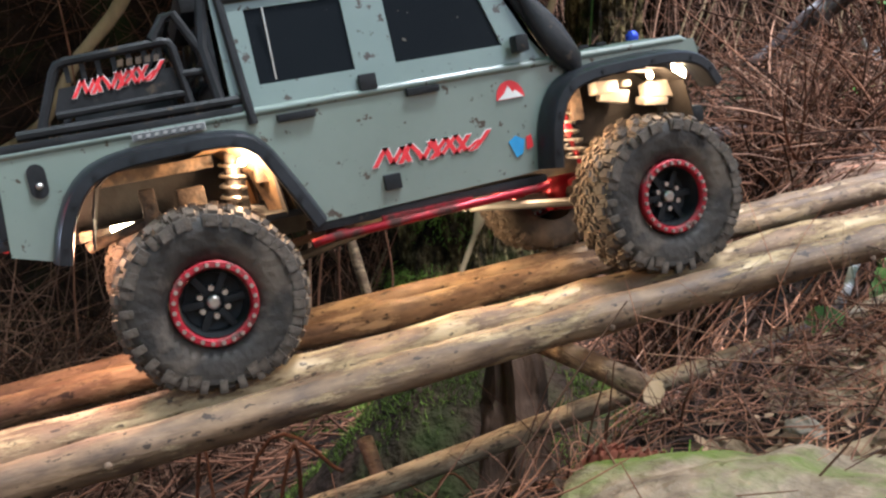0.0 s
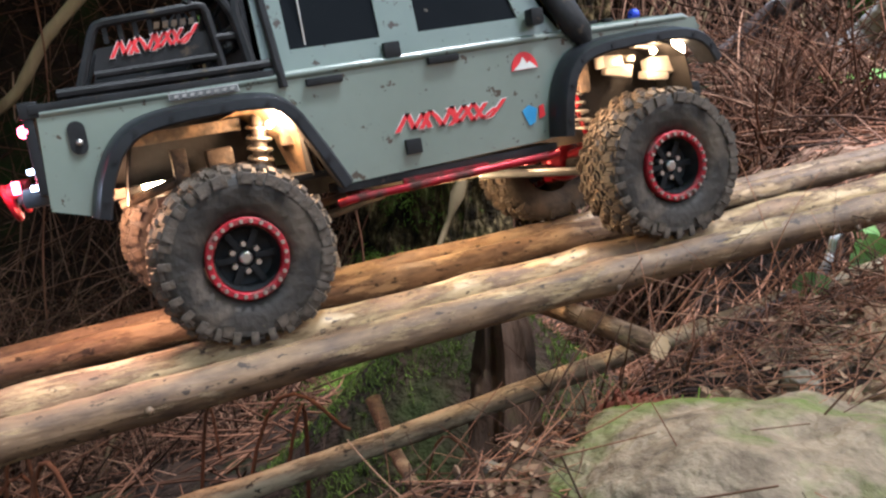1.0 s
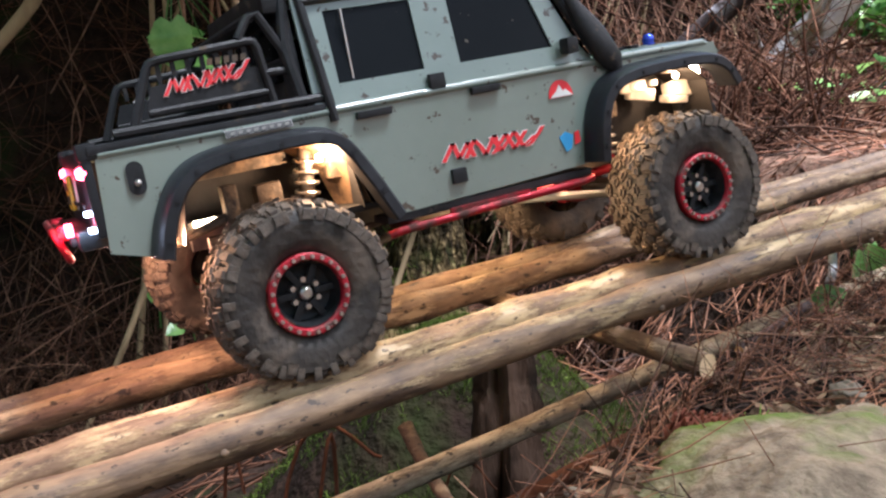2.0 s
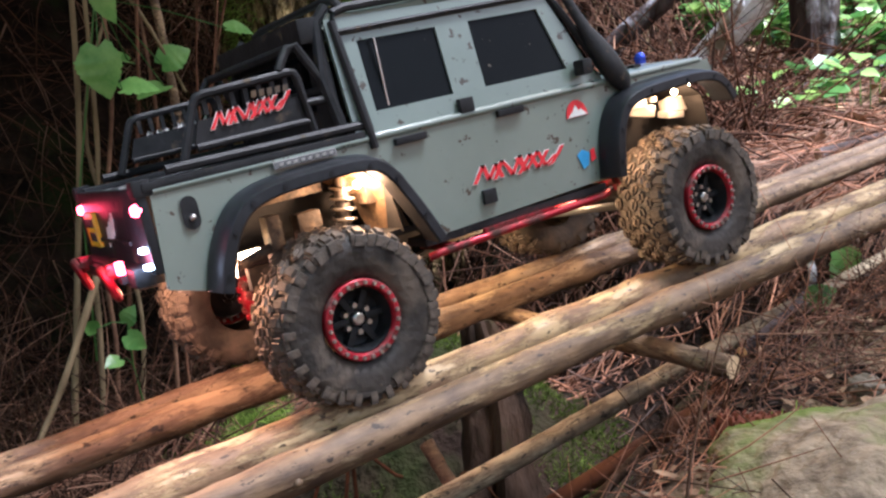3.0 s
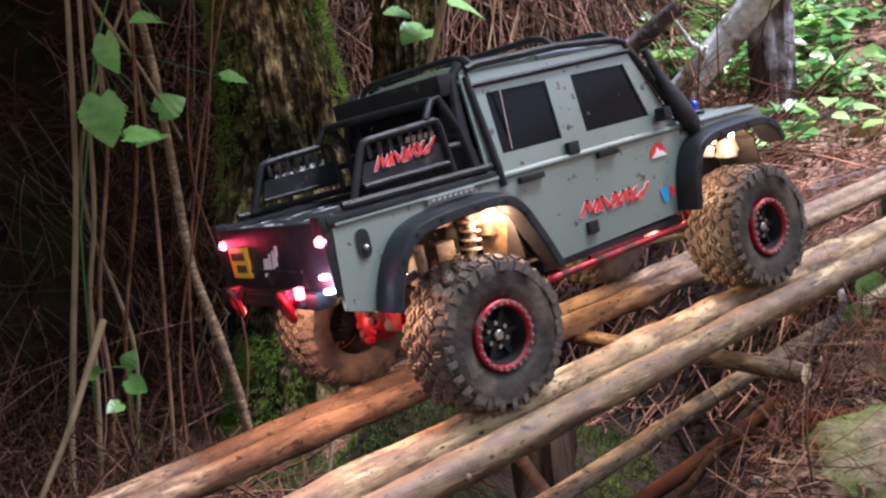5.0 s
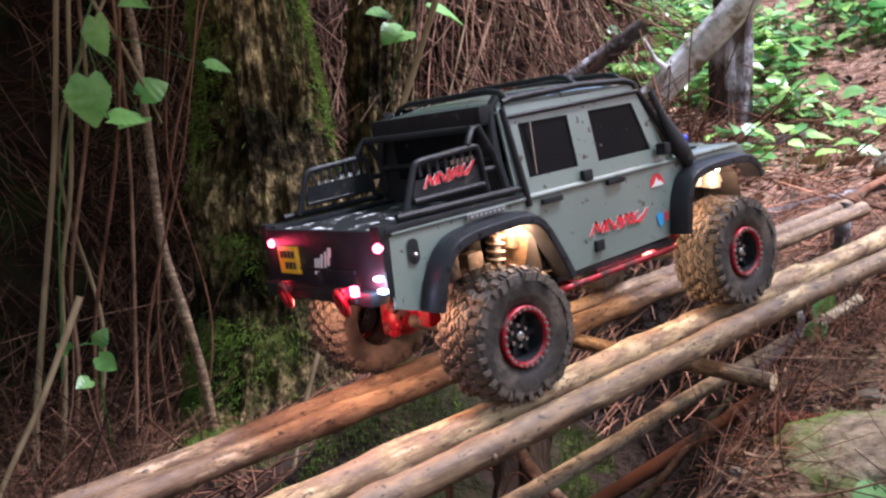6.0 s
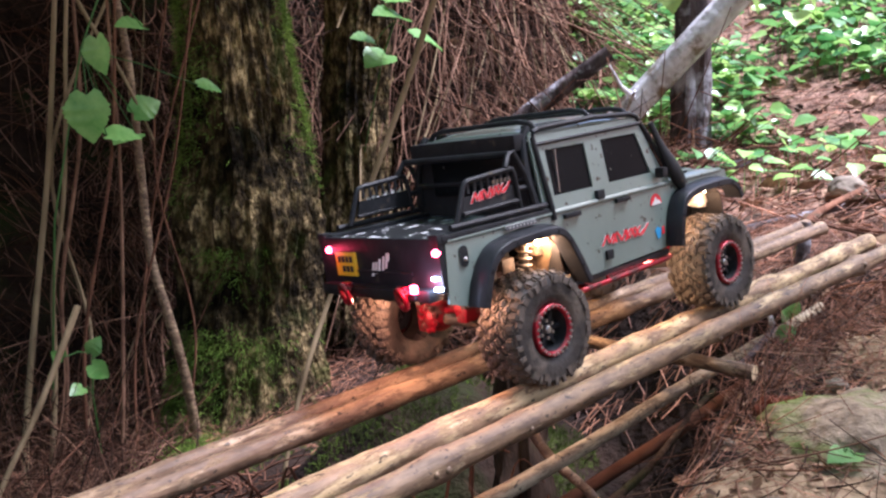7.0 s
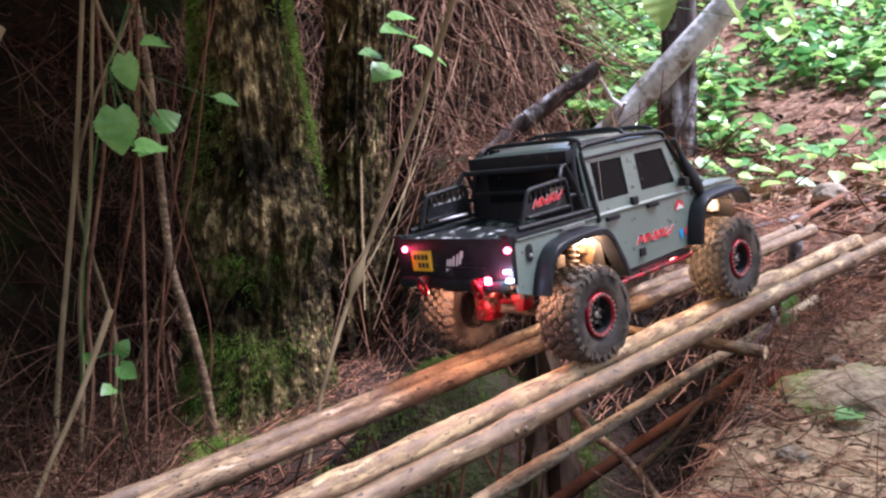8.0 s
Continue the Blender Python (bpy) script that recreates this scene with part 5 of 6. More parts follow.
stick("hanging_root", [(0.56, 2.12, -0.15), (0.50, 2.1, 0.10), (0.43, 2.1, 0.33), (0.39, 2.13, 0.50), (0.36, 2.14, 0.77), (0.30, 2.11, 1.13), (0.21, 2.06, 1.46), (0.1, 2.0, 2.1)], 0.016, BARK_ORANGE, "orange-brown root hanging down the bank", "root", 5)
stick("stick", [(0.02, 1.73, 0.37), (-0.08, 1.72, 0.11), (-0.17, 1.71, -0.08), (-0.25, 1.70, -0.30)], 0.0085, STEM, "pale stick leaning against the bank", "stick", 6)
stick("stick", [(0.05, 2.04, 1.45), (0.12, 2.04, 1.26), (0.25, 2.03, 1.06), (0.35, 2.02, 0.86)], 0.007, STEM, "thin pale stick across the stems", "stick", 7)
stick("stick", [(0.74, 0.96, 1.5), (0.71, 1.03, 1.30), (0.67, 1.17, 0.93), (0.56, 1.30, 0.46), (0.46, 1.33, 0.13), (0.40, 1.34, -0.2)], 0.0085, STEM, "thin pale sapling with a knot", "sapling", 8, knot=24)
stick("branch", [(-0.17, 2.10, 1.20), (-0.25, 2.11, 1.02), (-0.37, 2.14, 0.86), (-0.47, 2.16, 0.68), (-0.67, 2.14, 0.56), (-1.05, 2.1, 0.46)], 0.019, STEM, "brown crooked branch in front of the bank", "branch", 9)

# low branch that runs under the poles, and wood lying on the bank
pole("branch", (-0.36, -0.045, 0.240), (0.46, -0.090, 0.470), 0.0094, 0.0070, BRANCH, "pale spotted branch under the poles", "branch", "", 21, 8, 0.004)
pole("log", (0.055, 0.115, 0.440), (0.105, -0.190, 0.416), 0.0075, 0.0085, BARK_ORANGE, "short cross piece with a split pale end", "log", "", 22, 3, 0.003)
stick("branch", [(-0.15, 0.10, 0.12), (0.0, 0.03, 0.22), (0.14, -0.08, 0.335), (0.20, -0.12, 0.385)], 0.010, TWIG, "dark broken branch on the bank", "branch", 23)
stick("stick", [over(0.42, -0.30, 0.006), over(0.46, -0.34, 0.007), over(0.52, -0.34, 0.006), over(0.56, -0.38, 0.006)], 0.006, TWIG, "crooked grey-brown stick on the soil", "stick", 25)
stick("stick", [(0.22, -0.10, 0.40), (0.34, -0.08, 0.442), (0.42, -0.02, 0.475), (0.50, 0.02, 0.492)], 0.0045, STUMP, "thin grey stick beside the pole", "stick", 26)
stick("stick", [over(0.55, -0.17, 0.012), over(0.85, -0.12, 0.012), over(1.2, 0.0, 0.012)], 0.009, TWIG, "dark stick lying past the pole ends", "stick", 27)
stick("stick", [over(0.80, 0.12, 0.018), over(1.05, 0.22, 0.018), over(1.5, 0.30, 0.018)], 0.010, TWIG, "dark fallen stick on the slope", "stick", 28)
stick("stick", [over(0.95, 0.35, 0.014), over(1.3, 0.25, 0.014), over(1.8, 0.05, 0.014)], 0.010, STUMP, "grey fallen stick on the slope", "stick", 29)
stick("stake", [(-0.03, 0.03, 0.335), (-0.021, 0.0, 0.30), (-0.012, -0.05, 0.27), (0.0, -0.10, 0.22)], 0.0065, BARK_ORANGE, "splintered orange-brown wooden stake in the hollow", "stick", 30)
stick("stub", [(0.745, 0.09, 0.46), (0.75, 0.085, 0.56), (0.752, 0.083, 0.600)], 0.014, STUMP, "short dark stub stopping the far poles", "stump", 31)
stick("root", [(0.140, -0.10, 0.300), (0.174, -0.12, 0.352), (0.213, -0.15, 0.392), (0.247, -0.19, 0.402), (0.262, -0.22, 0.398)], 0.0042, TWIG, "thin dark root arching over the edge of the bank", "root", 81)
stick("stick", [(-0.02, -0.08, 0.262), (0.06, -0.085, 0.298), (0.155, -0.08, 0.350), (0.20, -0.08, 0.372)], 0.0050, ROTTEN, "dark rotten stick under the branch", "stick", 82)
rnd = random.Random(12)
for i in range(34):
    x, y = rnd.uniform(-0.55, 0.10), rnd.uniform(-0.12, 0.20)
    z = float(height(x, y))
    if z > 0.10:
        continue
    top = max(z + 0.1, rnd.uniform(0.14, 0.30))
    bend = rnd.uniform(-0.07, 0.07)
    stick("twig", [(x, y, z - 0.01), (x + bend * 0.3, y, z + 0.4 * (top - z)), (x + bend, y - 0.01, top), (x + bend * 2.2, y - 0.03, top + rnd.uniform(-0.03, 0.03))], rnd.uniform(0.0016, 0.0032), TWIG, "thin bare red-brown twig", "twig", 40 + i, "bare twigs")


# ---- rocks and stones ----
def rock(name, centre, size, material, label, seed, turn=0.0, rough=0.16):
    bm = bmesh.new()
    bmesh.ops.create_icosphere(bm, subdivisions=5, radius=1)
    for v in bm.verts:
        p = v.co.copy()
        k = 1 + rough * noise.noise(p * 1.3 + Vector((seed, 0, 0))) + rough * 0.45 * noise.noise(p * 3.4 + Vector((0, seed, 0))) + rough * 0.12 * noise.noise(p * 11)
        v.co = Vector((p.x * size[0], p.y * size[1], p.z * size[2])) * k
    ob = link_mesh(name, bm, material)
    smooth(ob, 60)
    ob.matrix_world = pose(*centre, 0, 0, turn)
    return tagged(ob, label, "rock")


rock("rock", (0.082, -0.330, 0.354), (0.148, 0.102, 0.064), ROCK, "flat sandstone boulder with moss patches", 2, 14, 0.22)
rock("stone", over(1.45, 0.33, 0.012), (0.056, 0.046, 0.038), STONE, "smooth grey stone on the slope", 5)
rock("stone", over(1.25, 0.05, 0.008), (0.045, 0.035, 0.025), STONE, "small brown stone on the slope", 7, 40)
for i in range(26):
    x, y = rnd.uniform(-0.3, 0.9), rnd.uniform(-0.62, -0.2)
    s = rnd.uniform(0.006, 0.016)
    rock("pebble", (x, y, float(height(x, y)) + s * 0.2), (s, s * 0.8, s * 0.55), STONE, "small brown pebble in the litter", i * 1.7, rnd.uniform(0, 180), 0.3)


# ---- litter ----
def scatter(n, x0, x1, y0, y1, seed, power=1.0):
    g = np.random.default_rng(seed)
    x = x0 + (x1 - x0) * g.random(n) ** power
    y = y0 + (y1 - y0) * g.random(n)
    return x, y, g


def litter(name, n, area, length, width, lift, tilt, material, label, category, seed, rows=4, keep=None, power=1.0):
    x, y, g = scatter(n, *area, seed, power)
    if keep is not None:
        ok = keep(x, y)
        x, y = x[ok], y[ok]
    n = len(x)
    z = height(x, y) + g.random(n) * lift
    a = g.random(n) * 2 * math.pi
    up = g.normal(0.0, tilt, n)
    d = np.stack([np.cos(a), np.sin(a), up], -1)
    e = 0.05
    d[:, 2] += ((height(x + e * d[:, 0], y + e * d[:, 1]) - height(x, y)) / e).clip(-1.6, 1.6)
    d /= np.linalg.norm(d, axis=1, keepdims=True)
    size = length[0] + (length[1] - length[0]) * g.random(n) ** 1.6
    wide = width[0] + (width[1] - width[0]) * g.random(n)
    bend = g.normal(0, 0.16, (n, 3))
    np.random.seed(seed)
    v, f = fibres(np.stack([x, y, z], -1), d, size, wide, bend, rows)
    return spread(name, material, v, f, label, category)


bare_foot = lambda x, y: (x < 0.40 + 0.06 * np.sin(9 * y)) | (x > 1.5) | (y > 2.75)
deep_side = lambda x, y: ((y > 1.85 + 0.1 * np.sin(7 * x)) | (x < -0.70)) & bare_foot(x, y)
litter("pine_needles", 24000, (-0.5, 1.1, -0.75, 0.35), (0.025, 0.085), (0.0007, 0.0015), 0.014, 0.30, NEEDLE, "red-brown pine needles covering the near bank", "needles", 1, keep=lambda x, y: (height(x, y) > 0.24 + 0.2 * x) & ~((y < -0.29 + 0.05 * hills(x, y, 9.0)) & (x > -0.25) & (np.sin(x * 9100.0 + y * 7700.0) > -0.88)))
litter("pine_needles", 30000, (0.6, 8.0, -1.4, 4.0), (0.05, 0.15), (0.0022, 0.005), 0.02, 0.22, NEEDLE, "red-brown pine needles covering the slope", "needles", 2, power=1.5)
litter("dead_twigs", 1900, (-0.4, 1.0, -0.65, 0.25), (0.04, 0.16), (0.0009, 0.0026), 0.02, 0.28, DEAD, "dead twigs strewn over the bank", "twigs", 3, 6)
litter("dead_twigs", 3600, (-2.0, 2.6, 1.0, 3.2), (0.10, 0.45), (0.003, 0.010), 0.06, 0.40, TWIG, "dead brown twigs and roots in the hollow", "twigs", 4, 6, keep=bare_foot)
litter("dead_twigs", 3600, (-1.2, 0.8, 0.35, 2.6), (0.06, 0.30), (0.0016, 0.005), 0.09, 0.45, DEAD, "tangle of dry brown twigs in the hollow", "twigs", 6, 6, keep=deep_side)
litter("pine_needles", 9000, (-1.2, 1.2, 0.1, 2.6), (0.05, 0.14), (0.0012, 0.0026), 0.06, 0.40, DEAD, "brown pine needles fallen into the hollow", "needles", 7, keep=deep_side)
litter("dead_twigs", 900, (0.8, 5.0, -1.0, 3.0), (0.08, 0.32), (0.003, 0.009), 0.04, 0.20, TWIG, "dead sticks strewn over the slope", "twigs", 5, 6)


def dead_leaves(name, n, area, size, material, label, seed, keep=None, power=1.0):
    """Flat curled bits lying on the ground: old leaves, bark flakes, chips."""
    x, y, g = scatter(n, *area, seed, power)
    if keep is not None:
        ok = keep(x, y)
        x, y = x[ok], y[ok]
    n = len(x)
    z = height(x, y) + 0.002 + 0.006 * g.random(n)
    e = 0.02
    up = np.stack([-(height(x + e, y) - height(x - e, y)) / (2 * e), -(height(x, y + e) - height(x, y - e)) / (2 * e), np.ones(n)], -1) + g.normal(0, 0.35, (n, 3))
    up /= np.linalg.norm(up, axis=1, keepdims=True)
    t = np.cross(up, g.normal(size=(n, 3)))
    t /= np.linalg.norm(t, axis=1, keepdims=True)
    side = np.cross(t, up)
    s = (size[0] + (size[1] - size[0]) * g.random(n) ** 2)[:, None]
    slim = (0.25 + 0.5 * g.random(n))[:, None]
    curl = g.normal(0.12, 0.12, n)[:, None]
    c = np.stack([x, y, z], -1)
    shape = [(-0.5, 0.0, 0.3), (-0.2, 0.5, 1.0), (0.25, 0.42, 0.8), (0.5, 0.0, 0.4), (0.25, -0.42, 0.8), (-0.2, -0.5, 1.0), (0.0, 0.0, 0.0)]
    verts = np.stack([c + s * (t * u + side * v * slim + up * w * curl) for u, v, w in shape], 1).reshape(-1, 3)
    tri = np.array([[6, k, (k + 1) % 6] for k in range(6)])
    faces = (np.arange(n)[:, None, None] * 7 + tri[None]).reshape(-1, 3)
    return spread(name, material, verts, faces, label, "litter", smooth_it=False)


up_slope = lambda x, y: x > 0.80 + 0.50 * np.clip(y, 0, 3) + 0.10 * np.sin(5 * y)
on_bank = lambda x, y: height(x, y) > 0.30 + 0.2 * x
dead_leaves("dead_leaves", 9000, (-0.6, 1.2, -0.75, 0.1), (0.004, 0.018), CHIP, "brown leaf crumbs and wood chips on the near bank", 71, on_bank)
dead_leaves("dead_leaves", 9000, (0.7, 8.0, -1.4, 4.2), (0.03, 0.10), CHIP, "brown fallen leaves covering the slope", 72, up_slope, 1.5)
dead_leaves("dead_leaves", 2600, (-1.3, 1.0, 0.2, 2.4), (0.015, 0.06), CHIP, "brown fallen leaves in the hollow", 73, deep_side)


def thicket(n, centre, radius, length, width, material, label, seed, lift=0.12):
    """A tangle of dead stems standing and leaning in a heap."""
    g = np.random.default_rng(seed)
    a, r = g.random(n) * 2 * math.pi, np.sqrt(g.random(n))
    x, y = centre[0] + radius[0] * r * np.cos(a), centre[1] + radius[1] * r * np.sin(a)
    z = height(x, y) + lift * g.random(n) * (1 - r * r)
    d = g.normal(0, 0.55, (n, 3)) + np.array([0, 0, 0.42])
    d /= np.linalg.norm(d, axis=1, keepdims=True)
    size = length[0] + (length[1] - length[0]) * g.random(n) ** 1.6
    wide = width[0] + (width[1] - width[0]) * g.random(n) ** 2
    np.random.seed(seed)
    v, f = fibres(np.stack([x, y, z], -1), d, size, wide, g.normal(0, 0.3, (n, 3)) + np.array([0, 0, -0.35]), 7)
    return spread("dead_stems", material, v, f, label, "stems")


thicket(1300, (1.15, 1.02), (0.38, 0.38), (0.12, 0.36), (0.003, 0.009), TWIG, "heap of dark dead stems on the slope", 61)
thicket(260, (1.15, 1.02), (0.38, 0.38), (0.12, 0.40), (0.003, 0.008), ROOT, "heap of pale dead stems on the slope", 62)
thicket(1300, (-0.45, 2.25), (0.95, 0.55), (0.12, 0.50), (0.0025, 0.007), DEAD, "heap of brown dead stems at the foot of the bank", 66, 0.42)
thicket(950, (-0.45, 2.25), (0.95, 0.55), (0.12, 0.50), (0.0025, 0.008), TWIG, "heap of dark dead stems at the foot of the bank", 67, 0.50)
thicket(1000, (-0.30, 1.80), (0.48, 0.28), (0.10, 0.40), (0.002, 0.006), DEAD, "tangle of brown dead stems in the hollow", 68, 0.16)
thicket(900, (-0.72, 2.30), (0.50, 0.50), (0.25, 0.80), (0.003, 0.009), ROOT, "tall tangle of pale dead stems against the bank", 69, 0.70)
thicket(700, (-0.15, 0.02), (0.45, 0.20), (0.06, 0.22), (0.0009, 0.0022), TWIG, "dark tangle of twigs under the poles", 63)


thicket(700, (0.17, -0.165), (0.30, 0.07), (0.04, 0.110), (0.0006, 0.0014), NEEDLE, "red-brown dead stems tangled under the outer pole", 64, 0.01)
thicket(380, (0.10, -0.150), (0.32, 0.08), (0.03, 0.10), (0.0010, 0.0026), TWIG, "dark twigs tangled under the outer pole", 65, 0.01)


def root_curtain(n, seed, x0, x1, length, width, material, label, droop=1.0, out=0.25, curl=0.22):
    """Roots and dead stems that hang down the steep bank."""
    g = np.random.default_rng(seed)
    x = x0 + (x1 - x0) * g.random(n)
    back = 2.9 - 0.2 * np.maximum(0, x - 1.5) + 0.25 * np.sin(x * 1.7)
    y = back + 0.05 + 0.95 * g.random(n)
    z = height(x, y) + 0.03
    a = g.normal(0, 0.95, n)
    d = np.stack([np.sin(a) * 0.7, -0.42 - out * g.random(n), -droop * (0.65 + 0.5 * g.random(n))], -1)
    d /= np.linalg.norm(d, axis=1, keepdims=True)
    size = length[0] + (length[1] - length[0]) * g.random(n) ** 1.5
    wide = width[0] + (width[1] - width[0]) * g.random(n) ** 2
    bend = g.normal(0, curl, (n, 3)) + np.array([0, 0.05, -0.1])
    np.random.seed(seed)
    v, f = fibres(np.stack([x, y, z], -1), d, size, wide, bend, 7)
    return spread("hanging_roots", material, v, f, label, "roots")


root_curtain(1250, 21, 0.8, 3.4, (0.25, 1.2), (0.004, 0.018), ROOT, "tangle of dry roots hanging down the dark bank", 0.9, 0.6, 0.34)
root_curtain(420, 24, -2.0, 0.9, (0.25, 1.0), (0.003, 0.011), ROOT, "few dry roots hanging down the dark bank", 0.9, 0.6, 0.40)
root_curtain(900, 23, 1.1, 3.4, (0.7, 1.7), (0.004, 0.013), ROOT, "long pinkish-brown dead stems hanging down the bank", 1.5, 0.35)
root_curtain(210, 25, 1.0, 3.2, (0.8, 1.8), (0.009, 0.020), STEM, "long pale straw-coloured stems hanging down the bank", 1.5, 0.35, 0.18)
root_curtain(1700, 22, -2.0, 3.4, (0.2, 0.8), (0.003, 0.011), TWIG, "dark dead stems on the bank", 0.35, 1.0, 0.5)


# ---- moss ----
def moss_patch(n, centre, radius, blade, seed, label, material=MOSS):
    g = np.random.default_rng(seed)
    a, r = g.random(n) * 2 * math.pi, np.sqrt(g.random(n))
    x, y = centre[0] + radius[0] * r * np.cos(a), centre[1] + radius[1] * r * np.sin(a)
    ok = (hills(x, y, 13.0) + 0.6 * hills(x, y, 37.0) + g.normal(0, 0.2, n)) > 0.0
    x, y, n = x[ok], y[ok], int(ok.sum())
    z = height(x, y)
    d = g.normal(0, 0.6, (n, 3)) + np.array([0, -0.3, 0.9])
    d /= np.linalg.norm(d, axis=1, keepdims=True)
    np.random.seed(seed)
    v, f = fibres(np.stack([x, y, z], -1), d, blade * (0.5 + g.random(n)), np.full(n, blade * 0.16), g.normal(0, 0.25, (n, 3)), 3)
    return spread("moss", material, v, f, label, "moss")


moss_patch(14000, (0.25, 0.52), (0.34, 0.26), 0.011, 31, "green moss under the poles, darkened for shade", SHADE_MOSS)
moss_patch(1500, (0.07, -0.275), (0.045, 0.030), 0.012, 32, "small cushion of green moss on the soil")
moss_patch(6000, (0.60, 1.85), (0.45, 0.35), 0.018, 34, "green moss round the foot of the old tree", SHADE_MOSS)
moss_patch(5000, (0.48, 2.08), (0.16, 0.22), 0.020, 35, "bright green moss beside the foot of the old tree")
moss_patch(7000, (-0.25, 0.75), (0.35, 0.3), 0.012, 33, "green moss in the hollow", SHADE_MOSS)


def bark_moss(n, line, radius, seed, side, z0, z1, blade, fan):
    """Moss tufts on a trunk between two heights, on the given side."""
    g = np.random.default_rng(seed)
    z = z0 + (z1 - z0) * (1 - g.random(n) ** 1.8) - 0.12 * np.abs(g.normal(0, 1, n)) * (z1 - z0)
    zs = np.array([p[2] for p in line])
    cx, cy = np.interp(z, zs, [p[0] for p in line]), np.interp(z, zs, [p[1] for p in line])
    rad = np.interp(z, zs, radius)
    a = side + g.normal(0, fan, n) + 0.25 * np.sin(z * 9.0 + seed)
    p = np.stack([cx + rad * 1.0 * np.cos(a), cy + rad * 1.0 * np.sin(a), z], -1)
    d = np.stack([np.cos(a), np.sin(a), g.normal(0.1, 0.5, n)], -1) + g.normal(0, 0.35, (n, 3))
    d /= np.linalg.norm(d, axis=1, keepdims=True)
    np.random.seed(seed)
    v, f = fibres(p, d, blade * (0.5 + g.random(n)), np.full(n, blade * 0.15), g.normal(0, 0.3, (n, 3)) + np.array([0, 0, -0.3]), 3)
    ob = spread("moss", MOSS, v, f, "bright green moss growing on the trunk", "")
    ob.parent = TREE
    return ob


TREE_LINE = [(0.70, 2.31, -1.1), (0.84, 2.39, -0.50), (0.91, 2.41, -0.05), (0.94, 2.43, 0.36), (0.92, 2.43, 0.62), (0.91, 2.43, 0.86), (0.80, 2.38, 1.44), (0.72, 2.33, 2.0)]
TREE_RADIUS = [0.46, 0.36, 0.30, 0.265, 0.305, 0.25, 0.19, 0.155]
bark_moss(3200, TREE_LINE, TREE_RADIUS, 41, radians(-28), 0.95, 1.8, 0.022, 0.36)
bark_moss(2600, TREE_LINE, TREE_RADIUS, 42, radians(172), 0.85, 1.7, 0.022, 0.36)
bark_moss(4200, TREE_LINE, TREE_RADIUS, 43, radians(195), -0.6, 0.22, 0.022, 0.48)
bark_moss(500, TREE_LINE, TREE_RADIUS, 44, radians(235), 0.34, 0.52, 0.020, 0.30)
bark_moss(500, TREE_LINE, TREE_RADIUS, 45, radians(225), -0.15, 0.25, 0.018, 0.45)


# ---- green plants ----
def leaf_into(bm, centre, tip, normal, size, width=0.98, teeth=0.045, seed=0):
    """A heart-shaped toothed leaf with a raised fold and a drooping tip."""
    t = Vector(tip).normalized()
    n = (Vector(normal) - t * Vector(normal).dot(t)).normalized()
    s = t.cross(n)
    c = Vector(centre)
    rows = 20
    left, mid, right = [], [], []
    for i in range(rows + 1):
        q = i / rows
        w = width * 0.5 * math.sin(math.pi * min(1, (q * 0.965 + 0.035)) ** 0.66) ** 0.85
        if i == rows:
            w = 0.0
        jag = 1 + teeth * (1 if i % 2 else -1) + 0.03 * math.sin(i * 1.7 + seed)
        droop = -0.22 * q * q
        base = c + t * size * (q - 0.45) + n * size * droop
        mid.append(bm.verts.new(base))
        back = t * size * -0.13 * max(0.0, 1 - q * 7)
        left.append(bm.verts.new(base + back + (s * w * jag + n * abs(w) * (0.22 + 0.05 * math.sin(i * 1.3))) * size))
        right.append(bm.verts.new(base + back + (-s * w * jag + n * abs(w) * 0.22) * size))
    for i in range(rows):
        bm.faces.new((mid[i], left[i], left[i + 1], mid[i + 1]))
        bm.faces.new((right[i], mid[i], mid[i + 1], right[i + 1]))
    return bm


def plant(stem_pts, leaves, label, stem_r=0.003, category="plant", scale=1.0, material=LEAF):
    """leaves: centre, tip direction, facing, size."""
    base = Vector(stem_pts[0])
    root = thing("leafy_plant", Matrix.Translation(base), label, category)
    bm = bmesh.new()
    pts = [Vector(p) - base for p in stem_pts]
    tube(bm, pts, stem_r, 6)
    for centre, tip, facing, size in leaves:
        c = Vector(centre) - base
        near = min(pts, key=lambda p: (p - c).length)
        start = c - Vector(tip).normalized() * size * scale * 0.45
        tube(bm, [near, (near + start) / 2 + Vector((0, 0, 0.01)), start], stem_r * 0.6, 5)
    part("stem", bm, FERN, root)
    for centre, tip, facing, size in leaves:
        bm = bmesh.new()
        leaf_into(bm, Vector(centre) - base, tip, facing, size * scale)
        part("leaf", bm, material, root)
    return root


toward = (-0.62, -0.75, 0.25)
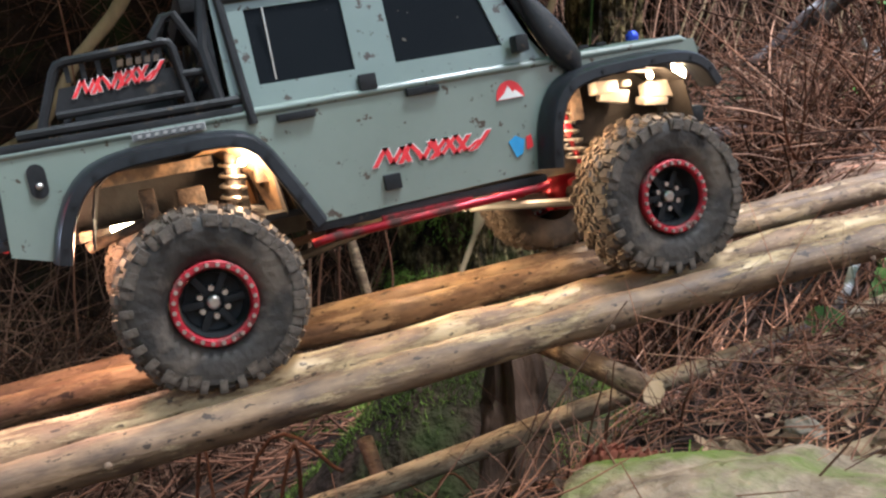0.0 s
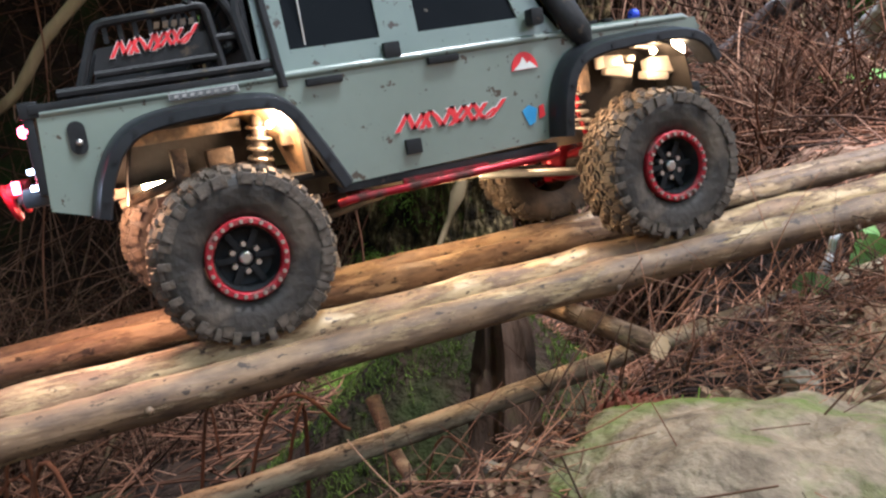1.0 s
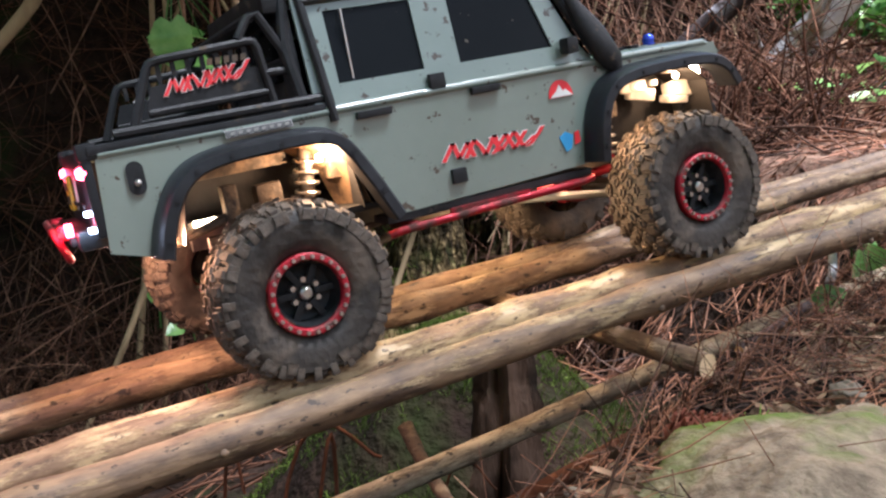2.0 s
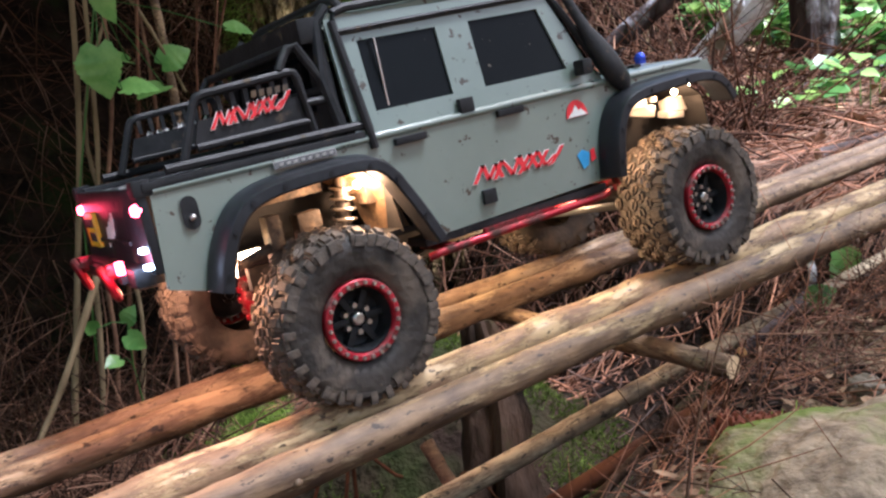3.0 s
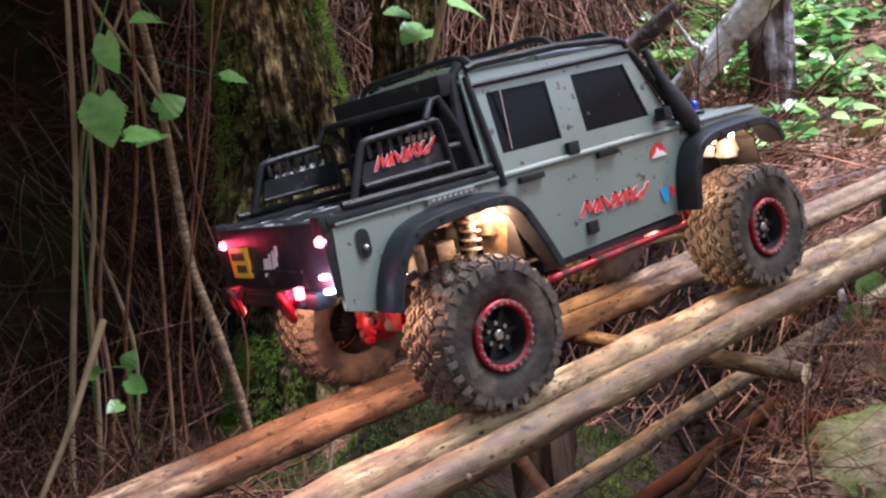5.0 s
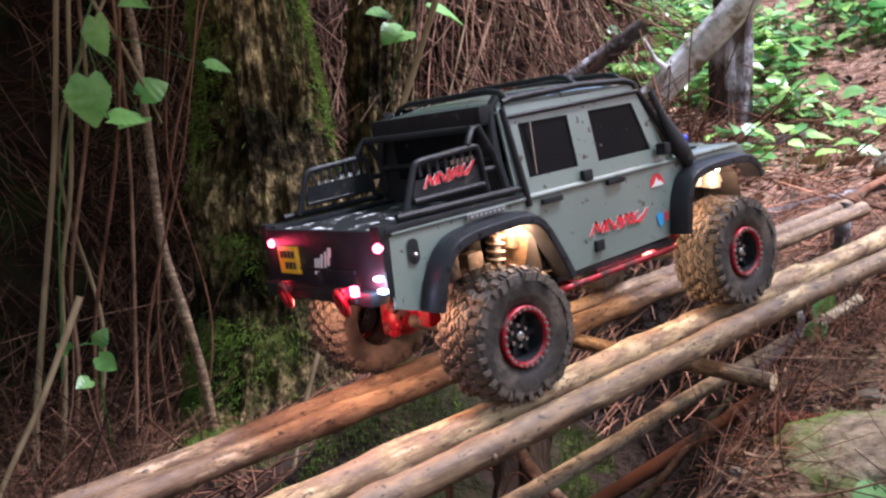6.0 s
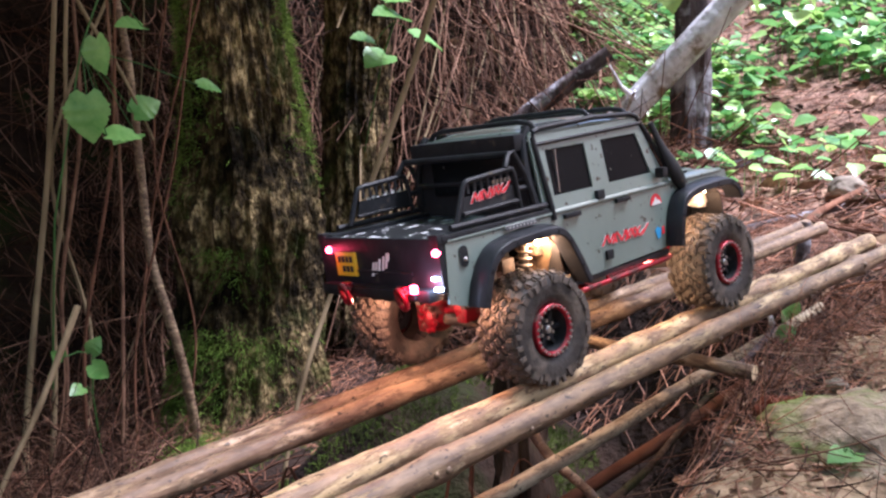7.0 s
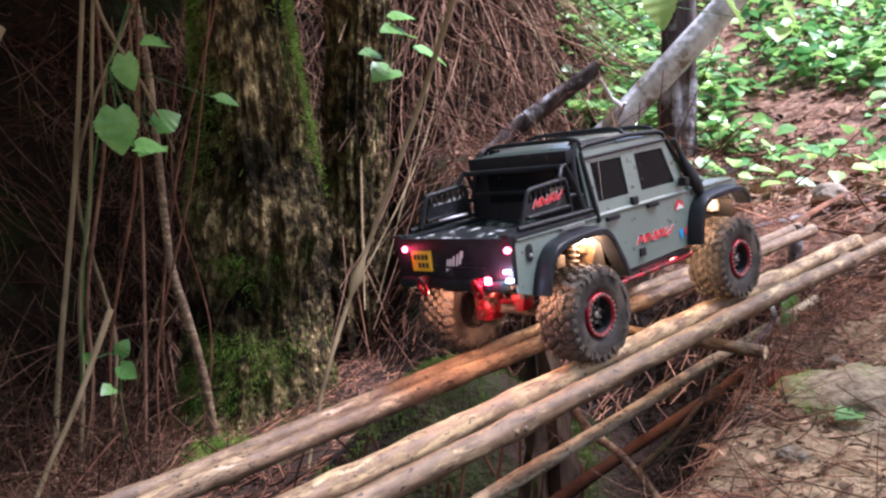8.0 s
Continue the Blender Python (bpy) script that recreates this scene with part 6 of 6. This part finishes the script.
plant([(0.06, 2.05, 0.1), (0.03, 1.95, 0.6), (0.10, 1.95, 1.1), (0.16, 1.94, 1.3)], [
    ((0.080, 1.830, 0.890), (0.05, -0.1, -1), toward, 0.17), ((0.165, 1.800, 0.845), (0.9, -0.3, 0.15), (-0.3, -0.6, 0.9), 0.12),
    ((0.095, 1.800, 1.060), (0.1, -0.1, -1), (-0.9, -0.4, 0.3), 0.13), ((0.240, 1.960, 0.860), (-0.7, -0.4, -0.2), (-0.2, -0.5, 0.9), 0.13),
    ((0.140, 1.990, 0.950), (-1, -0.2, 0.2), (-0.1, -0.5, 0.9), 0.14), ((0.240, 1.930, 1.190), (-1, -0.3, 0.0), (0, -0.6, 0.9), 0.12),
    ((0.320, 2.010, 0.960), (0.7, -0.2, 0.5), (-0.3, -0.8, 0.3), 0.12), ((0.480, 1.900, 1.030), (1, -0.2, 0.0), (-0.2, -0.6, 0.8), 0.10)],
    "climbing plant with toothed heart-shaped green leaves", scale=0.78)
plant([(0.18, 1.98, -0.1), (0.13, 1.92, 0.1), (0.12, 1.89, 0.22)], [((0.12, 1.88, 0.24), (0.2, -0.4, 0.8), toward, 0.055), ((0.13, 1.87, 0.17), (0.5, -0.4, -0.5), toward, 0.060), ((0.07, 1.87, 0.12), (-0.6, -0.4, -0.1), toward, 0.05), ((0.02, 1.88, 0.22), (-0.6, -0.4, 0.3), toward, 0.045)], "small bright green seedling in front of the bank", 0.003)
plant([(1.3, 2.2, 0.9), (1.16, 1.9, 1.22), (1.12, 1.78, 1.32)], [
    ((1.07, 1.74, 1.33), (-1, -0.2, 0.1), (-0.2, -0.5, 0.85), 0.14), ((1.19, 1.68, 1.25), (1, -0.2, -0.1), (-0.2, -0.5, 0.85), 0.13), ((1.10, 1.85, 1.20), (-0.8, -0.3, -0.3), (-0.3, -0.6, 0.7), 0.13),
    ((1.02, 1.82, 1.25), (-1, -0.1, 0.2), (-0.3, -0.5, 0.7), 0.10), ((1.13, 1.78, 1.40), (0.6, -0.2, 0.2), (-0.2, -0.5, 0.9), 0.10)], "blue-green leafy sprig by the mossy trunk")
plant([(2.2, 1.3, 1.9), (2.0, 1.22, 1.6), (1.9, 1.18, 1.47)], [((1.86, 1.16, 1.45), (0.2, -0.3, -1), (-0.5, -0.6, 0.5), 0.15), ((2.12, 1.0, 1.46), (0.9, -0.2, -0.5), (-0.4, -0.5, 0.7), 0.17), ((2.34, 0.88, 1.45), (0.6, -0.2, -0.5), (-0.4, -0.5, 0.7), 0.12), ((2.27, 0.9, 1.38), (-0.6, -0.3, -0.4), (-0.5, -0.4, 0.7), 0.10)], "broad yellow-green leaves hanging over the slope", material=LEAF_YOUNG)
plant([(0.47, 0.0, 0.46), (0.43, -0.03, 0.485), (0.405, -0.05, 0.50)], [((0.395, -0.055, 0.503), (-0.9, -0.2, 0.1), (-0.2, -0.5, 0.85), 0.040), ((0.425, -0.05, 0.487), (0.6, -0.4, -0.2), (-0.2, -0.6, 0.8), 0.030), ((0.415, -0.07, 0.462), (0.2, -0.3, -0.6), toward, 0.032), ((0.400, -0.07, 0.452), (-0.7, -0.3, -0.2), toward, 0.026)], "grey-green leaflets beside the pole", 0.0012)
plant([over(0.29, -0.12, 0.0), over(0.29, -0.125, 0.02)], [(over(0.29, -0.13, 0.026), (0.5, -0.5, 0.4), toward, 0.026), (over(0.305, -0.125, 0.022), (0.8, -0.2, 0.1), toward, 0.020)], "pale green seedling under the pole", 0.001)
plant([over(-0.05, -0.36, 0.0), over(-0.05, -0.36, 0.01)], [(over(-0.055, -0.365, 0.016), (-0.7, 0.2, 0.05), (0, -0.3, 1), 0.030), (over(-0.03, -0.36, 0.014), (0.8, 0.3, 0.0), (0, -0.3, 1), 0.024)], "pale green leaves on the near bank", 0.001)


def weeds(n, area, size, seed, label, lift):
    """Many low leaves over the slope, one sheet of leaf blades on short stalks."""
    x, y, g = scatter(n, *area, seed, 1.3)
    clump = np.sin(x * 2.3 + 0.7) * np.cos(y * 2.7) + 0.5 * np.sin(x * 5.1 - y * 4.3)
    ok = (clump + g.normal(0, 0.35, n) > -0.42) & (y < 0.10 + 0.84 * x)
    x, y = x[ok], y[ok]
    n = len(x)
    z = height(x, y) + lift * g.random(n) + 0.02
    s = size[0] + (size[1] - size[0]) * g.random(n)
    a = g.random(n) * 2 * math.pi
    t = np.stack([np.cos(a), np.sin(a), g.normal(-0.1, 0.25, n)], -1)
    t /= np.linalg.norm(t, axis=1, keepdims=True)
    up = g.normal(0, 0.35, (n, 3)) + np.array([-0.35, -0.35, 1.0])
    nrm = up - t * (up * t).sum(1, keepdims=True)
    nrm /= np.linalg.norm(nrm, axis=1, keepdims=True)
    side = np.cross(t, nrm)
    shape = [(-0.5, 0.0, 0.0), (-0.35, 0.34, 0.08), (0.0, 0.42, 0.10), (0.3, 0.22, 0.03), (0.5, 0.0, -0.10), (0.3, -0.22, 0.03), (0.0, -0.42, 0.10), (-0.35, -0.34, 0.08), (0.0, 0.0, 0.0)]
    c = np.stack([x, y, z], -1)
    verts = np.stack([c + (t * u + side * v + nrm * w) * s[:, None] for u, v, w in shape], 1).reshape(-1, 3)
    tri = np.array([[8, k, (k + 1) % 8] for k in range(8)])
    faces = (np.arange(n)[:, None, None] * 9 + tri[None]).reshape(-1, 3)
    spread("weeds", LEAF, verts, faces, label, "weeds")
    start = np.stack([x, y, height(x, y)], -1)
    d = c - start
    far = np.linalg.norm(d, axis=1)
    np.random.seed(seed)
    v, f = fibres(start, d / far[:, None], far, np.full(n, 0.004), np.zeros((n, 3)), 2)
    spread("weed_stalks", LEAF, v, f, "thin green stalks of the weeds", "weeds")


weeds(13500, (2.75, 9.0, -0.8, 4.2), (0.035, 0.115), 51, "bright green low weeds and ivy on the slope", 0.16)
weeds(240, (1.5, 3.0, -0.4, 1.2), (0.03, 0.09), 52, "scattered bright green weeds on the slope", 0.10)


def fern(base, turns, length, seed):
    """A fern: arching fronds with paired, tapering leaflets."""
    root = thing("fern", Matrix.Translation(base), "green fern with arching feathered fronds", "fern")
    g = random.Random(seed)
    for turn, rise, scale in turns:
        d = Vector((math.cos(radians(turn)), math.sin(radians(turn)), 0))
        side = Vector((-d.y, d.x, 0))
        bm = bmesh.new()
        size = length * scale
        spine = [d * size * q + Vector((0, 0, size * (rise * q - 0.75 * q * q))) for q in np.linspace(0, 1, 18)]
        tube(bm, spine, [0.0016 * (1.1 - q) for q in np.linspace(0, 1, 18)], 6)
        for i in range(2, 17):
            q = i / 17
            long = size * 0.30 * math.sin(math.pi * min(1, q * 0.8 + 0.22))
            along = (spine[i] - spine[i - 1]).normalized()
            for s in (-1, 1):
                out = (side * s + along * 0.45 + Vector((0, 0, g.uniform(-0.2, 0.05)))).normalized()
                half = along * size * 0.021
                p = spine[i]
                ring = []
                for k in range(7):
                    w = (1 - k / 6) ** 0.7 * (1.15 if k % 2 else 0.85)
                    c = p + out * long * k / 6 + Vector((0, 0, -0.18 * long * (k / 6) ** 2))
                    ring.append((bm.verts.new(c - half * w), bm.verts.new(c + half * w)))
                for a, b in zip(ring, ring[1:]):
                    bm.faces.new((a[0], b[0], b[1], a[1]))
        part("frond", bm, FERN, root)
    return root


fern(over(-0.30, 0.10), [(110, 1.3, 0.8), (75, 1.2, 0.9), (35, 1.1, 1.0), (-15, 1.1, 0.9), (160, 1.0, 0.9), (230, 1.2, 0.9), (290, 1.0, 1.0)], 0.12, 3)


# ---- pine cone ----
def pine_cone(m):
    root = thing("pine_cone", m, "open red-brown pine cone lying in the needles", "pine cone")
    bm = bmesh.new()
    tube(bm, [(0, 0, 0), (0, 0, 0.02), (0, 0, 0.05)], [0.008, 0.011, 0.004], 10)
    part("core", bm, CONE, root)
    first = None
    for i in range(54):
        q = i / 54
        a = i * 2.39996
        m1 = pose(0, 0, 0.002 + 0.048 * q, 0, 0, math.degrees(a)) @ pose(0.006 * (1 - q * 0.6), 0, 0, 0, -35 - 30 * q, 0)
        if first is None:
            bm = bmesh.new()
            plate(bm, [(0, -0.002), (0.010, -0.0042), (0.0135, -0.0015), (0.0135, 0.0015), (0.010, 0.0042), (0, 0.002)], 0.0016, lambda u, v, w: Vector((u, v, w)))
            first = part("scale", bm, CONE, root)
            first.matrix_basis = m1
        else:
            ob = new("scale", first.data)
            ob.parent = root
            k = 1.15 - 0.75 * q
            ob.matrix_basis = m1 @ Matrix.Diagonal((k, k, k, 1))
    return root


pine_cone(pose(*over(0.035, -0.232, 0.012), 70, 20, 30) @ Matrix.Scale(0.9, 4))


# ---- bark slab on the bank ----
bm = bmesh.new()
rows = []
for i in range(9):
    q = i / 8
    rows.append([bm.verts.new(Vector((0.075 * q, 0.028 * math.sin(a) * (0.6 + 0.6 * math.sin(math.pi * q)), 0.016 * math.cos(a) + 0.006 * q)) + Vector((0.001 * noise.noise((i, a, 0)), 0, 0))) for a in np.linspace(-1.3, 1.3, 9)])
for a, b in zip(rows, rows[1:]):
    for k in range(8):
        bm.faces.new((a[k], b[k], b[k + 1], a[k + 1]))
bmesh.ops.solidify(bm, geom=bm.faces[:], thickness=0.004)
slab = link_mesh("bark_slab", bm, SLAB)
smooth(slab, 50)
slab.matrix_world = pose(*over(0.020, -0.185, 0.002), 20, 5, 65) @ Matrix.Scale(0.75, 4)
tagged(slab, "curled orange-brown slab of bark on the bank", "bark")
